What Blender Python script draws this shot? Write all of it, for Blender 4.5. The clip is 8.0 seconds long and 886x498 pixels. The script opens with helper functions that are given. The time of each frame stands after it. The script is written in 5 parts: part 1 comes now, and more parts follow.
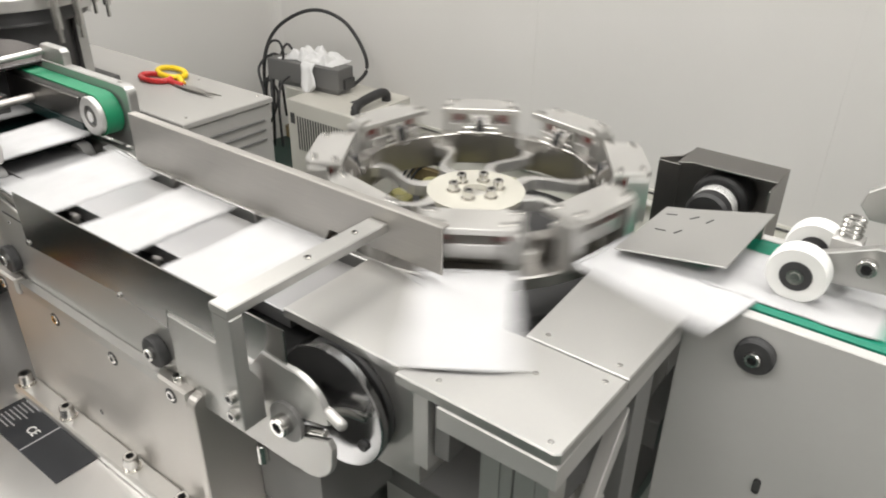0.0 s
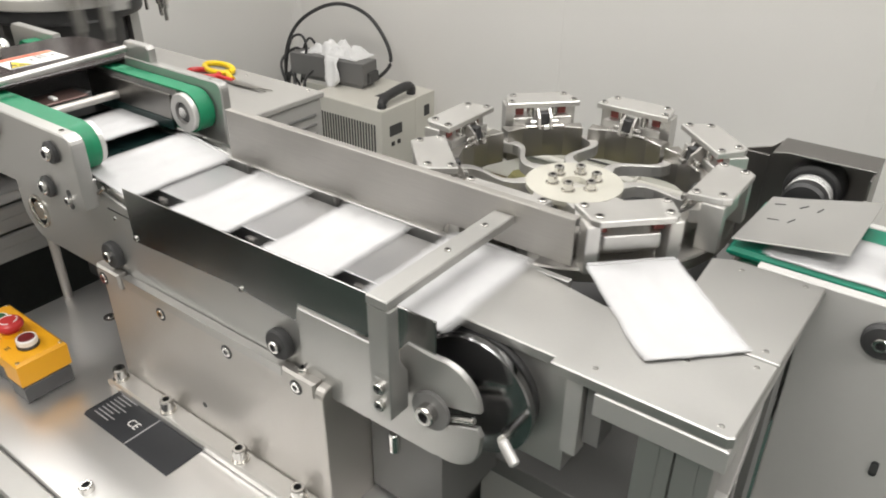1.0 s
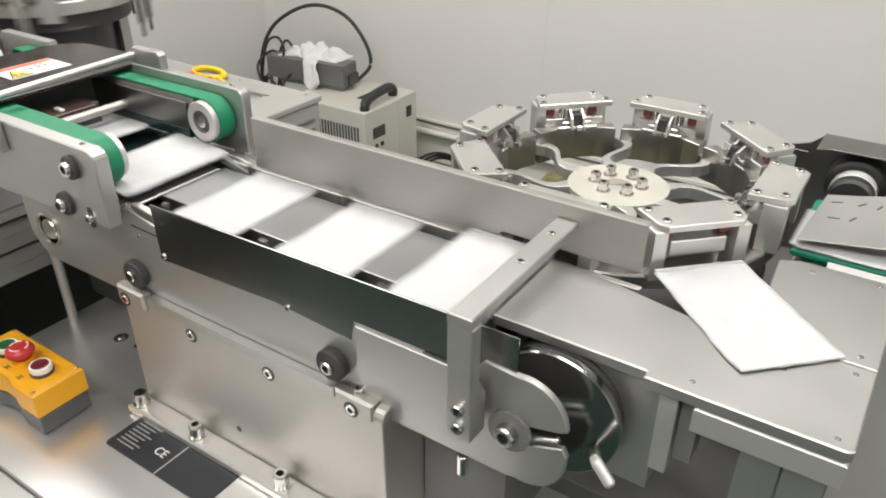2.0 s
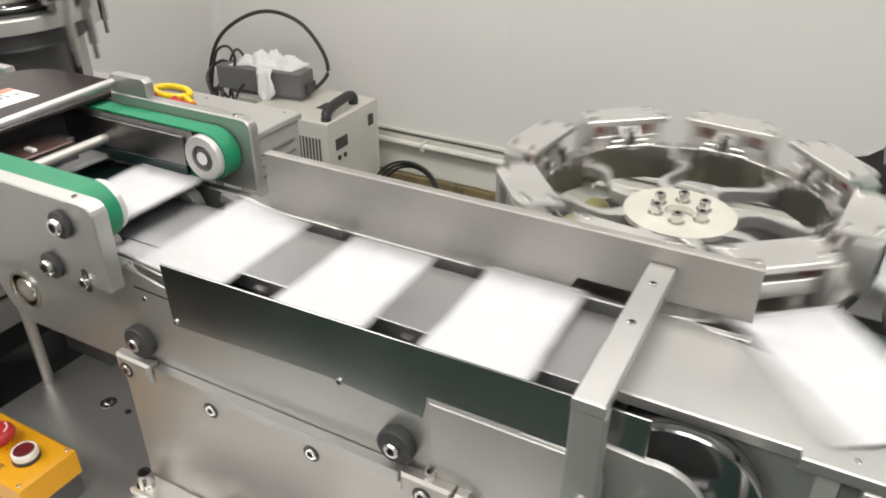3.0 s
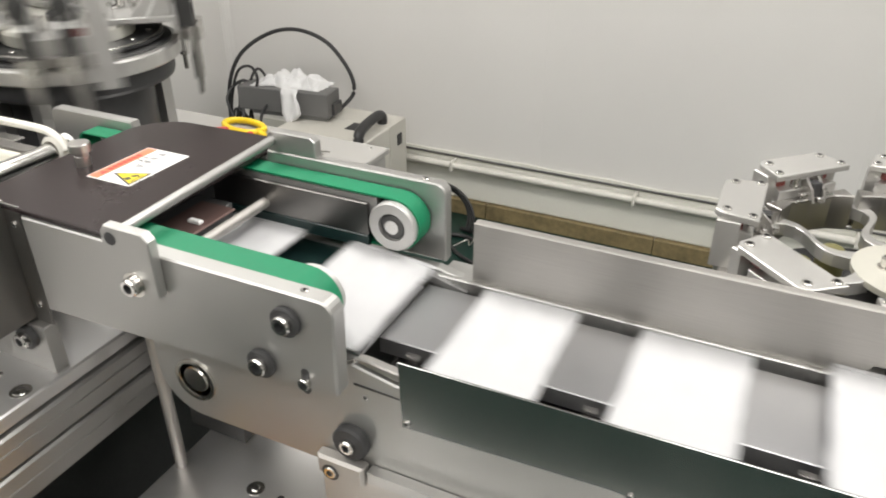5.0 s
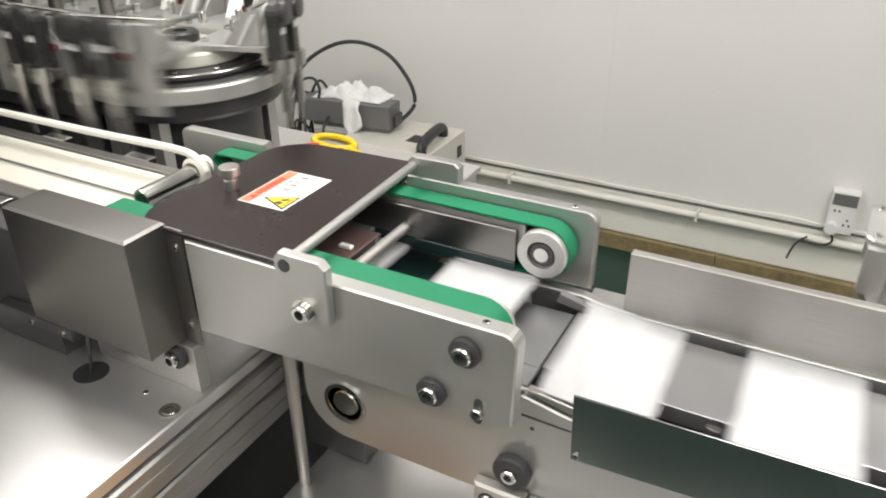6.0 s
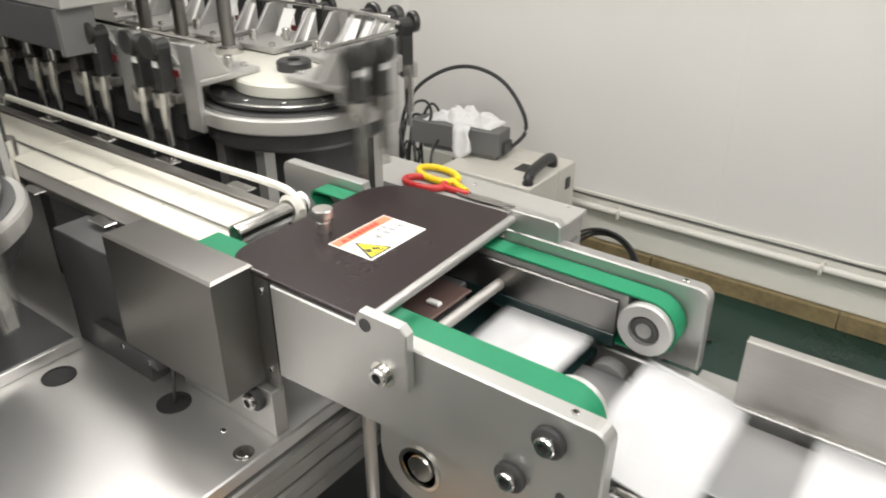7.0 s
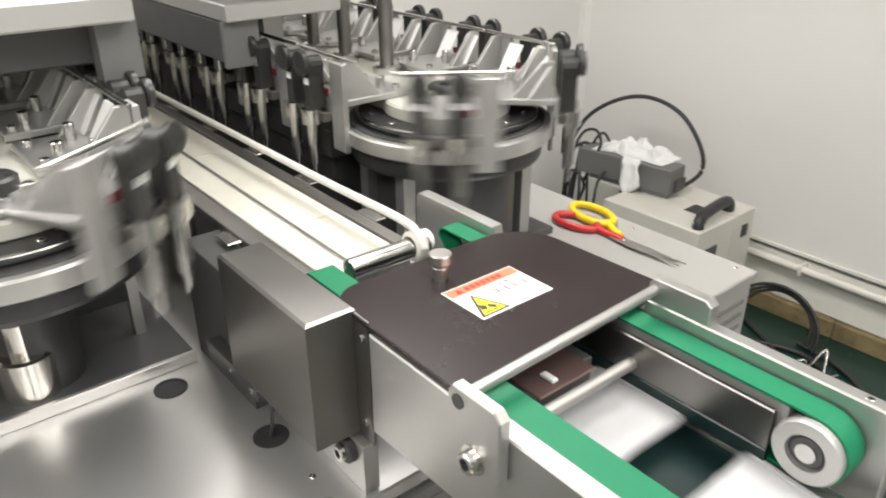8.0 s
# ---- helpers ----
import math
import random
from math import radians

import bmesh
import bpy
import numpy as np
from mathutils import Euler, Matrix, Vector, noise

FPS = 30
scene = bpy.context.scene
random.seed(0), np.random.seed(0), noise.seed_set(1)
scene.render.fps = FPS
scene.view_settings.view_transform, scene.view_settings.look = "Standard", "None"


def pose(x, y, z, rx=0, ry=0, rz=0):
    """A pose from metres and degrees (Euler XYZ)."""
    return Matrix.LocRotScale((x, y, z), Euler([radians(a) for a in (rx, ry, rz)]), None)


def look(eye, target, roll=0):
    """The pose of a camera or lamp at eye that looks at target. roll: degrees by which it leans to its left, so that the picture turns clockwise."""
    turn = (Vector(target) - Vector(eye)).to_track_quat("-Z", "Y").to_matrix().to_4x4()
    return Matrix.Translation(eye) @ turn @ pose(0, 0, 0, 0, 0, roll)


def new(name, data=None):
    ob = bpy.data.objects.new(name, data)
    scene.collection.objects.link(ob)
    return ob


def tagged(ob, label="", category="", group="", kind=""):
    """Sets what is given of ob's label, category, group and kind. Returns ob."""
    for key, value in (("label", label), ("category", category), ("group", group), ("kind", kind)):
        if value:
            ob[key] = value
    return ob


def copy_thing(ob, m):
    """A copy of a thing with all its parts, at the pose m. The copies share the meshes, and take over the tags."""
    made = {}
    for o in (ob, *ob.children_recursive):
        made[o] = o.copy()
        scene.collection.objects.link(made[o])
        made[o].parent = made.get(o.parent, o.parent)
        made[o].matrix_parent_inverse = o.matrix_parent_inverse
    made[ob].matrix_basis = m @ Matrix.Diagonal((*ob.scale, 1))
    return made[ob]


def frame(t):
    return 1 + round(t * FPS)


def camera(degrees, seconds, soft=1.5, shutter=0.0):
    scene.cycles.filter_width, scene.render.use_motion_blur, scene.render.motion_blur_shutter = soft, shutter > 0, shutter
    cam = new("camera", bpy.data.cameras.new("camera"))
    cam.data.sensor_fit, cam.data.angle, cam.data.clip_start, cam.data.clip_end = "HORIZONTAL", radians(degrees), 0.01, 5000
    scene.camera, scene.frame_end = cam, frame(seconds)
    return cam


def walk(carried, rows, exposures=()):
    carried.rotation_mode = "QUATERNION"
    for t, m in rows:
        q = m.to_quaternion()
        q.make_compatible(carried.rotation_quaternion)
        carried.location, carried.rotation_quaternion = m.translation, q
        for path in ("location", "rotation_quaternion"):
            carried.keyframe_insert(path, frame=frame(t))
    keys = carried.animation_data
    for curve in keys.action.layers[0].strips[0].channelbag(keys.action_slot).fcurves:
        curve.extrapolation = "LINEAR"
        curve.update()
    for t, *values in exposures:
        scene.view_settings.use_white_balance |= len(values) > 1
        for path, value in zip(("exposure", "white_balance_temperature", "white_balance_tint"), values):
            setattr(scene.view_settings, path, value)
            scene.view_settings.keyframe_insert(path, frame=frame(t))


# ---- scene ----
PATH = [
    (0, (0.9433, -0.4406, 1.36), (-0.1057, 0.9541, 0.3831), 0.86),
    (0.5, (0.8936, -0.4892, 1.3627), (-0.155, 0.9011, 0.3789), 0.72),
    (1, (0.8392, -0.5356, 1.3651), (-0.1935, 0.8594, 0.3713), 0.48),
    (1.5, (0.7888, -0.568, 1.3631), (-0.2123, 0.8483, 0.3671), 0.36),
    (1.7, (0.7699, -0.5689, 1.3606), (-0.2155, 0.8591, 0.3658), 0.36),
    (3, (0.5604, -0.5243, 1.3483), (-0.2574, 1.0049, 0.352), 0.17),
    (3.5, (0.4736, -0.5359, 1.3582), (-0.2965, 1.0202, 0.3655), 0.29),
    (4, (0.3982, -0.5284, 1.3646), (-0.3471, 1.0411, 0.374), 0.39),
    (4.2, (0.3699, -0.5251, 1.3639), (-0.3674, 1.0505, 0.3772), 0.58),
    (5.3, (0.2219, -0.5606, 1.3791), (-0.5372, 1.004, 0.3912), -0.35),
    (5.5, (0.1905, -0.5699, 1.382), (-0.5816, 0.9896, 0.3961), -0.51),
    (6, (0.1409, -0.5998, 1.3944), (-0.6737, 0.9469, 0.4227), -0.21),
    (6.5, (0.1225, -0.5894, 1.4059), (-0.7915, 0.9131, 0.4535), -0.08),
    (7, (0.1161, -0.5393, 1.4105), (-0.943, 0.8797, 0.4806), -0.06),
    (7.5, (0.1011, -0.4839, 1.4056), (-1.1299, 0.8052, 0.4986), -0.10),
    (8, (0.0793, -0.4365, 1.4018), (-1.3095, 0.6981, 0.5163), -0.09),
]
cam = camera(61.4, 8.0, soft=1.9, shutter=0.33)
walk(cam, [(t, look(eye, target, roll)) for t, eye, target, roll in PATH],
     exposures=[(0.0, -0.06), (3.5, -0.06), (6.5, 0.04), (8.0, 0.10)])

# ---- light: white ceiling panels of a closed clean room ----
FLOOR = -0.165
CEIL = 2.45
world = bpy.data.worlds.new("room_world")
world.use_nodes = True
world.node_tree.nodes["Background"].inputs[0].default_value = (0.8, 0.82, 0.85, 1)
world.node_tree.nodes["Background"].inputs[1].default_value = 0.05
scene.world = world
scene.view_settings.exposure = 0.0
PANELS = [(-1.2, 0.5), (-1.2, -1.2), (0.6, 0.5), (0.6, -1.2), (2.2, -0.3)]
for px_, py_ in PANELS:
    lamp_data = bpy.data.lights.new("panel_light", "AREA")
    lamp_data.shape, lamp_data.size, lamp_data.size_y = "RECTANGLE", 1.15, 0.55
    lamp_data.energy, lamp_data.color = 17.6 if py_ > 0 else 13.0, (1.0, 0.965, 0.925)
    lamp = new("panel_light", lamp_data)
    lamp.location = (px_, py_, CEIL - 0.04)


# ---- materials ----
def mat_base(name):
    m = bpy.data.materials.new(name)
    m.use_nodes = True
    return m, m.node_tree.nodes, m.node_tree.links, m.node_tree.nodes["Principled BSDF"]


def surf(name, colour, rough=0.5, metal=0.0, vary=0.06, scale=6.0, grain=0.0, bump=0.0, stretch=None, rvary=0.1, fine=120.0, coat=0.0):
    """A surface with broad stains and fine grain at real size, in object space."""
    m, nodes, links, bsdf = mat_base(name)
    tc = nodes.new("ShaderNodeTexCoord")
    mp = nodes.new("ShaderNodeMapping")
    links.new(tc.outputs["Object"], mp.inputs["Vector"])
    if stretch:
        mp.inputs["Scale"].default_value = stretch
    big = nodes.new("ShaderNodeTexNoise")
    big.inputs["Scale"].default_value, big.inputs["Detail"].default_value = scale, 5
    links.new(tc.outputs["Object"], big.inputs["Vector"])
    small = nodes.new("ShaderNodeTexNoise")
    small.inputs["Scale"].default_value, small.inputs["Detail"].default_value = fine, 3
    links.new(mp.outputs["Vector"], small.inputs["Vector"])
    mix = nodes.new("ShaderNodeMath")
    mix.operation = "MULTIPLY_ADD"
    links.new(small.outputs["Fac"], mix.inputs[0])
    mix.inputs[1].default_value = grain
    links.new(big.outputs["Fac"], mix.inputs[2])
    ramp = nodes.new("ShaderNodeMapRange")
    ramp.inputs["From Min"].default_value, ramp.inputs["From Max"].default_value = 0.3, 0.7 + grain
    ramp.inputs["To Min"].default_value, ramp.inputs["To Max"].default_value = 1 - vary, 1 + vary
    links.new(mix.outputs[0], ramp.inputs["Value"])
    hue = nodes.new("ShaderNodeVectorMath")
    hue.operation = "SCALE"
    hue.inputs[0].default_value = colour
    links.new(ramp.outputs["Result"], hue.inputs["Scale"])
    links.new(hue.outputs["Vector"], bsdf.inputs["Base Color"])
    rr = nodes.new("ShaderNodeMapRange")
    rr.inputs["From Min"].default_value, rr.inputs["From Max"].default_value = 0.3, 0.7 + grain
    rr.inputs["To Min"].default_value, rr.inputs["To Max"].default_value = max(rough - rvary, 0.03), min(rough + rvary, 1)
    links.new(mix.outputs[0], rr.inputs["Value"])
    links.new(rr.outputs["Result"], bsdf.inputs["Roughness"])
    bsdf.inputs["Metallic"].default_value = metal
    bsdf.inputs["Coat Weight"].default_value = coat
    if bump:
        bp = nodes.new("ShaderNodeBump")
        bp.inputs["Strength"].default_value, bp.inputs["Distance"].default_value = bump, 0.001
        links.new(small.outputs["Fac"], bp.inputs["Height"])
        links.new(bp.outputs["Normal"], bsdf.inputs["Normal"])
    return m


def glow(name, colour, strength):
    m, nodes, links, bsdf = mat_base(name)
    bsdf.inputs["Base Color"].default_value = (*colour, 1)
    bsdf.inputs["Emission Color"].default_value = (*colour, 1)
    bsdf.inputs["Emission Strength"].default_value = strength
    return m


M_WALL = surf("wall_panel_paint", (0.80, 0.785, 0.76), 0.45, 0, 0.03, 1.2, 0.1)
M_CEIL = surf("ceiling_paint", (0.80, 0.79, 0.77), 0.6, 0, 0.02, 1.0)
M_FLOOR = surf("green_epoxy_floor", (0.012, 0.040, 0.031), 0.32, 0, 0.25, 2.5, 0.3)
M_PLASTER = surf("cream_plaster", (0.80, 0.79, 0.72), 0.7, 0, 0.06, 4, 0.4, 0.3)
M_BROWN = surf("brown_joint", (0.23, 0.178, 0.088), 0.7, 0, 0.65, 9, 0.7, 0.4, None, 0.1, 45)
M_STEEL = surf("brushed_stainless", (0.43, 0.415, 0.395), 0.36, 1, 0.10, 7, 0.5, 0.05, (1, 60, 60), 0.10, 25)
M_STEELV = surf("dull_stainless_cover", (0.255, 0.245, 0.235), 0.36, 1, 0.06, 4, 0.12, 0.0, (40, 40, 2), 0.06, 20)
M_DECK = surf("satin_steel_deck", (0.37, 0.37, 0.375), 0.38, 1, 0.07, 9, 0.4, 0.04, (1, 50, 50), 0.08, 30)
M_ALU = surf("anodised_aluminium", (0.47, 0.465, 0.45), 0.42, 0.85, 0.06, 7, 0.3, 0.05, None, 0.08, 260)
M_ALUW = surf("pale_bead_blasted_aluminium", (0.58, 0.57, 0.555), 0.46, 0.7, 0.05, 8, 0.3, 0.05, None, 0.08, 320)
M_NICKEL = surf("nickel_plated_steel", (0.60, 0.58, 0.54), 0.20, 1, 0.10, 20, 0.4, 0.03, None, 0.1, 200)
M_CHROME = surf("bright_screw_steel", (0.62, 0.61, 0.59), 0.22, 1, 0.12, 40, 0.3, 0.0, None, 0.08, 300)
M_WARM = surf("warm_machined_steel", (0.55, 0.53, 0.505), 0.54, 1, 0.10, 6, 0.4, 0.04, (60, 60, 2), 0.08, 25)
M_BASEW = surf("satin_steel_base_plate", (0.74, 0.73, 0.72), 0.33, 0.85, 0.05, 2, 0.05, 0.0, None, 0.025)
M_MIRROR = surf("polished_dark_steel", (0.36, 0.362, 0.37), 0.16, 1, 0.06, 8, 0.2, 0, None, 0.04)
M_GUARD = surf("thin_polished_stainless", (0.40, 0.40, 0.39), 0.20, 1, 0.10, 7, 0.5, 0.03, (1, 60, 60), 0.07, 25)
M_BGUARD = surf("matt_rolled_stainless", (0.41, 0.395, 0.372), 0.46, 0.9, 0.20, 9, 0.7, 0.05, (1, 60, 60), 0.08, 25)
M_ARM = surf("dark_grey_arm", (0.045, 0.045, 0.044), 0.33, 0.3, 0.3, 20, 0.3)
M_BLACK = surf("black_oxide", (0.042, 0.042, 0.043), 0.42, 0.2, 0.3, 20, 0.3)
M_RUBBER = surf("black_rubber", (0.042, 0.042, 0.043), 0.6, 0, 0.3, 25, 0.3)
M_DARK = surf("dark_grey_steel", (0.10, 0.10, 0.10), 0.45, 0.5, 0.3, 6, 0.4)
M_GREYP = surf("mid_grey_paint", (0.17, 0.168, 0.165), 0.45, 0.1, 0.1, 6, 0.2)
M_GREEN = surf("green_flat_belt", (0.002, 0.175, 0.078), 0.55, 0, 0.12, 14, 0.4, 0.25)
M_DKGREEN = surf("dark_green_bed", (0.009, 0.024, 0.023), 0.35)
M_BELTG = surf("green_conveyor_belt", (0.005, 0.20, 0.125), 0.4, 0, 0.1, 10, 0.3, 0.1)
M_MASK = surf("white_nonwoven", (0.475, 0.475, 0.482), 0.9, 0, 0.05, 30, 0.6, 0.6, None, 0.05, 900)
M_WEB = surf("cream_nonwoven_web", (0.64, 0.62, 0.54), 0.85, 0, 0.04, 12, 0.5, 0.5, None, 0.05, 700)
M_COVER = surf("dark_brown_acrylic", (0.022, 0.015, 0.0155), 0.24, 0, 0.15, 4, 0.2, 0, None, 0.05)
M_PAPER = surf("label_white", (0.82, 0.82, 0.80), 0.5, 0, 0.02)
M_ORANGE = surf("label_orange", (0.78, 0.20, 0.10), 0.5, 0, 0.03)
M_YELLOW = surf("label_yellow", (0.78, 0.62, 0.02), 0.5, 0, 0.03)
M_INK = surf("label_ink", (0.03, 0.03, 0.03), 0.5, 0, 0.1)
M_PLATE = surf("anthracite_name_plate", (0.035, 0.037, 0.042), 0.38, 0.2, 0.15, 8)
M_PLINE = surf("name_plate_print", (0.42, 0.42, 0.43), 0.5)
M_YBOX = surf("yellow_plastic_box", (0.76, 0.36, 0.008), 0.38, 0, 0.05, 12, 0.2)
M_RED = surf("red_plastic", (0.50, 0.030, 0.030), 0.35, 0, 0.08)
M_DRED = surf("dark_red_plastic", (0.14, 0.010, 0.012), 0.35, 0, 0.1)
M_PAD = surf("dull_red_polyurethane", (0.24, 0.060, 0.050), 0.5, 0, 0.15, 30)
M_GBTN = surf("green_plastic_button", (0.012, 0.11, 0.035), 0.35, 0, 0.1)
M_BEIGE = surf("beige_enamel", (0.68, 0.66, 0.60), 0.42, 0, 0.05, 5, 0.2)
M_CABW = surf("pale_grey_enamel", (0.35, 0.342, 0.325), 0.4, 0, 0.05, 4, 0.2)
M_WHITEP = surf("white_nylon", (0.80, 0.80, 0.78), 0.35, 0, 0.03, 20)
M_ROPE = surf("white_plastic_tube", (0.76, 0.74, 0.68), 0.4, 0, 0.05)
M_BRASS = surf("yellow_green_resin", (0.22, 0.205, 0.085), 0.4, 0.0, 0.25, 10, 0.3)
M_CARR = surf("satin_carrier_aluminium", (0.53, 0.525, 0.51), 0.42, 0.75, 0.08, 12, 0.3, 0.04)
M_CLAMP = surf("matt_machined_clamp", (0.62, 0.61, 0.59), 0.36, 0.8, 0.06, 15, 0.3, 0.03)
M_DGREY = surf("charcoal_paint", (0.075, 0.075, 0.076), 0.45, 0.1, 0.12, 6, 0.2)
M_HUBW = surf("cream_painted_hub", (0.66, 0.65, 0.58), 0.4, 0.1, 0.05, 10)
M_REDY = surf("yellow_rubber_grip", (0.80, 0.56, 0.01), 0.4, 0, 0.05)
M_SIDE = surf("grey_side_enamel", (0.50, 0.495, 0.48), 0.42, 0.1, 0.05, 4, 0.2, 0.04)
M_HUBM = surf("cream_plated_steel", (0.62, 0.605, 0.54), 0.48, 0.6, 0.05, 14, 0.3)
M_LAMP = glow("ceiling_panel_glow", (1.0, 0.98, 0.95), 5.0)
M_TISSUE = surf("white_tissue", (0.84, 0.84, 0.84), 0.9, 0, 0.03, 30, 0.5, 0.5)

AX = {"x": Vector((1, 0, 0)), "y": Vector((0, 1, 0)), "z": Vector((0, 0, 1))}


class Shape:
    """Gathers solids into one bmesh."""

    def __init__(self):
        self.bm = bmesh.new()
        self.m = Matrix.Identity(4)

    def _v(self, co):
        return self.bm.verts.new(self.m @ Vector(co))

    def box(self, x0, x1, y0, y1, z0, z1, b=0.0012):
        pts = [(x, y) for x, y in ((x0, y0), (x1, y0), (x1, y1), (x0, y1))]
        return self.prism([(x, y) for x, y in pts], "z", z0, z1, b)

    def prism(self, pts, axis, a, c, b=0.0012, smooth=False):
        """A polygon drawn in the plane across an axis (x: y,z; y: x,z; z: x,y), drawn out from a to c, its rims bevelled."""
        n = len(pts)
        cx, cy = sum(p[0] for p in pts) / n, sum(p[1] for p in pts) / n
        area = sum(pts[i][0] * pts[(i + 1) % n][1] - pts[(i + 1) % n][0] * pts[i][1] for i in range(n))
        ring = list(pts) if area > 0 else list(pts)[::-1]
        if axis == "y":
            ring = ring[::-1]
        b = min(b, abs(c - a) * 0.45)

        def place(p, h):
            return {"z": (p[0], p[1], h), "y": (p[0], h, p[1]), "x": (h, p[0], p[1])}[axis]

        def inset(d):
            out = []
            for i in range(n):
                p, q, r = Vector(ring[i - 1]), Vector(ring[i]), Vector(ring[(i + 1) % n])
                e1, e2 = (q - p), (r - q)
                if e1.length < 1e-9 or e2.length < 1e-9:
                    out.append(q)
                    continue
                e1.normalize(), e2.normalize()
                s = -1 if axis == "y" else 1
                n1, n2 = Vector((-e1.y, e1.x)) * s, Vector((-e2.y, e2.x)) * s
                k = n1 + n2
                k = k / max(k.dot(n1), 0.3) if k.length > 1e-6 else n1
                out.append(q + k * d)
            return out

        levels = [(a, ring)] if b <= 0 else [(a, inset(b)), (a + b, ring), (c - b, ring), (c, inset(b))]
        if b <= 0:
            levels.append((c, ring))
        loops = [[self._v(place(p, h)) for p in r] for h, r in levels]
        faces = []
        for lo, hi in zip(loops, loops[1:]):
            for i in range(n):
                f = self.bm.faces.new((lo[i], lo[(i + 1) % n], hi[(i + 1) % n], hi[i]))
                f.smooth = smooth
        self.bm.faces.new(loops[0][::-1])
        self.bm.faces.new(loops[-1])
        return self

    def lathe(self, prof, at, axis="z", n=28, flip=1):
        """Turns a profile of (radius, height) round an axis through at."""
        at = Vector(at)
        d = AX[axis] * flip if isinstance(axis, str) else Vector(axis).normalized()
        u = d.orthogonal().normalized()
        w = d.cross(u)
        loops = []
        for r, h in prof:
            if r <= 1e-6:
                loops.append([self._v(at + d * h)])
            else:
                loops.append([self._v(at + d * h + (u * math.cos(2 * math.pi * i / n) + w * math.sin(2 * math.pi * i / n)) * r) for i in range(n)])
        for (lo, hi), (p, q) in zip(zip(loops, loops[1:]), zip(prof, prof[1:])):
            flat = abs(p[1] - q[1]) < 1e-7
            for i in range(n):
                j = (i + 1) % n
                if len(lo) == 1 and len(hi) == 1:
                    continue
                if len(lo) == 1:
                    f = self.bm.faces.new((lo[0], hi[j], hi[i])[::-1])
                elif len(hi) == 1:
                    f = self.bm.faces.new((lo[i], lo[j], hi[0]))
                else:
                    f = self.bm.faces.new((lo[i], lo[j], hi[j], hi[i]))
                f.smooth = not flat
        for loop in loops:
            if len(loop) > 1:
                for i in range(n):
                    e = self.bm.edges.get((loop[i], loop[(i + 1) % n]))
                    if e:
                        e.smooth = False
        return self

    def rod(self, p, q, r, n=16, b=0.001):
        p, q = Vector(p), Vector(q)
        h = (q - p).length
        return self.lathe([(0, 0), (r - b, 0), (r, b), (r, h - b), (r - b, h), (0, h)], p, (q - p), n)

    def tube(self, pts, r, n=10, close=False):
        """A round cord along points, smoothed between them."""
        pts = [Vector(p) for p in pts]
        path = []
        for i in range(len(pts) - 1):
            p0, p1, p2, p3 = pts[max(i - 1, 0)], pts[i], pts[i + 1], pts[min(i + 2, len(pts) - 1)]
            for k in range(6):
                t = k / 6
                path.append(0.5 * ((2 * p1) + (p2 - p0) * t + (2 * p0 - 5 * p1 + 4 * p2 - p3) * t * t + (3 * p1 - p0 - 3 * p2 + p3) * t ** 3))
        path.append(pts[-1])
        ref = Vector((0.13, 0.31, 0.94))
        loops = []
        for i, p in enumerate(path):
            d = (path[min(i + 1, len(path) - 1)] - path[max(i - 1, 0)]).normalized()
            u = d.cross(ref).normalized()
            w = d.cross(u)
            loops.append([self._v(p + (u * math.cos(2 * math.pi * k / n) + w * math.sin(2 * math.pi * k / n)) * r) for k in range(n)])
        for lo, hi in zip(loops, loops[1:]):
            for k in range(n):
                f = self.bm.faces.new((lo[k], hi[k], hi[(k + 1) % n], lo[(k + 1) % n]))
                f.smooth = True
        self.bm.faces.new(loops[0]), self.bm.faces.new(loops[-1][::-1])
        return self

    def mesh(self, name):
        bmesh.ops.recalc_face_normals(self.bm, faces=self.bm.faces)
        me = bpy.data.meshes.new(name)
        self.bm.to_mesh(me)
        self.bm.free()
        return me


def thing(name, at, label, category, group="", kind=""):
    ob = new(name)
    ob.location = at
    ob.empty_display_size = 0.05
    return tagged(ob, label, category, group, kind)


def origin_of(ob):
    m = Matrix.Translation(ob.location)
    return origin_of(ob.parent) @ ob.matrix_parent_inverse @ m if ob.parent else m


def part(name, shape, material, parent, label=""):
    """Links a shape, drawn in world space, as one mesh under a thing or part."""
    me = shape.mesh(name) if isinstance(shape, Shape) else shape
    if not me.materials:
        me.materials.append(material)
    ob = new(name, me)
    ob.parent = parent
    ob.matrix_parent_inverse = origin_of(parent).inverted()
    if label:
        ob["label"] = label
    return ob


def solo(name, shape, material, label, category, kind="", group=""):
    """A thing, or a piece of the setting, that is one mesh."""
    me = shape.mesh(name)
    me.materials.append(material)
    return tagged(new(name, me), label, category, group, kind)


def piece(name, me, parent, m):
    """One more object on a shared mesh, posed by m in world space."""
    ob = new(name, me)
    ob.parent = parent
    ob.matrix_parent_inverse = origin_of(parent).inverted()
    ob.matrix_basis = m
    return ob


def shared(name, shape, material):
    me = shape.mesh(name)
    me.materials.append(material)
    return me


def screw_mesh(name, r, h, material):
    s = Shape()
    s.lathe([(r, 0), (r, h * 0.85), (r * 0.88, h), (r * 0.56, h), (r * 0.5, h * 0.45), (0, h * 0.45)], (0, 0, 0), "z", 18)
    me = shared(name, s, material)
    me.materials.append(M_BLACK)
    for f in me.polygons:
        if f.center.xy.length < r * 0.54:
            f.material_index = 1
    return me


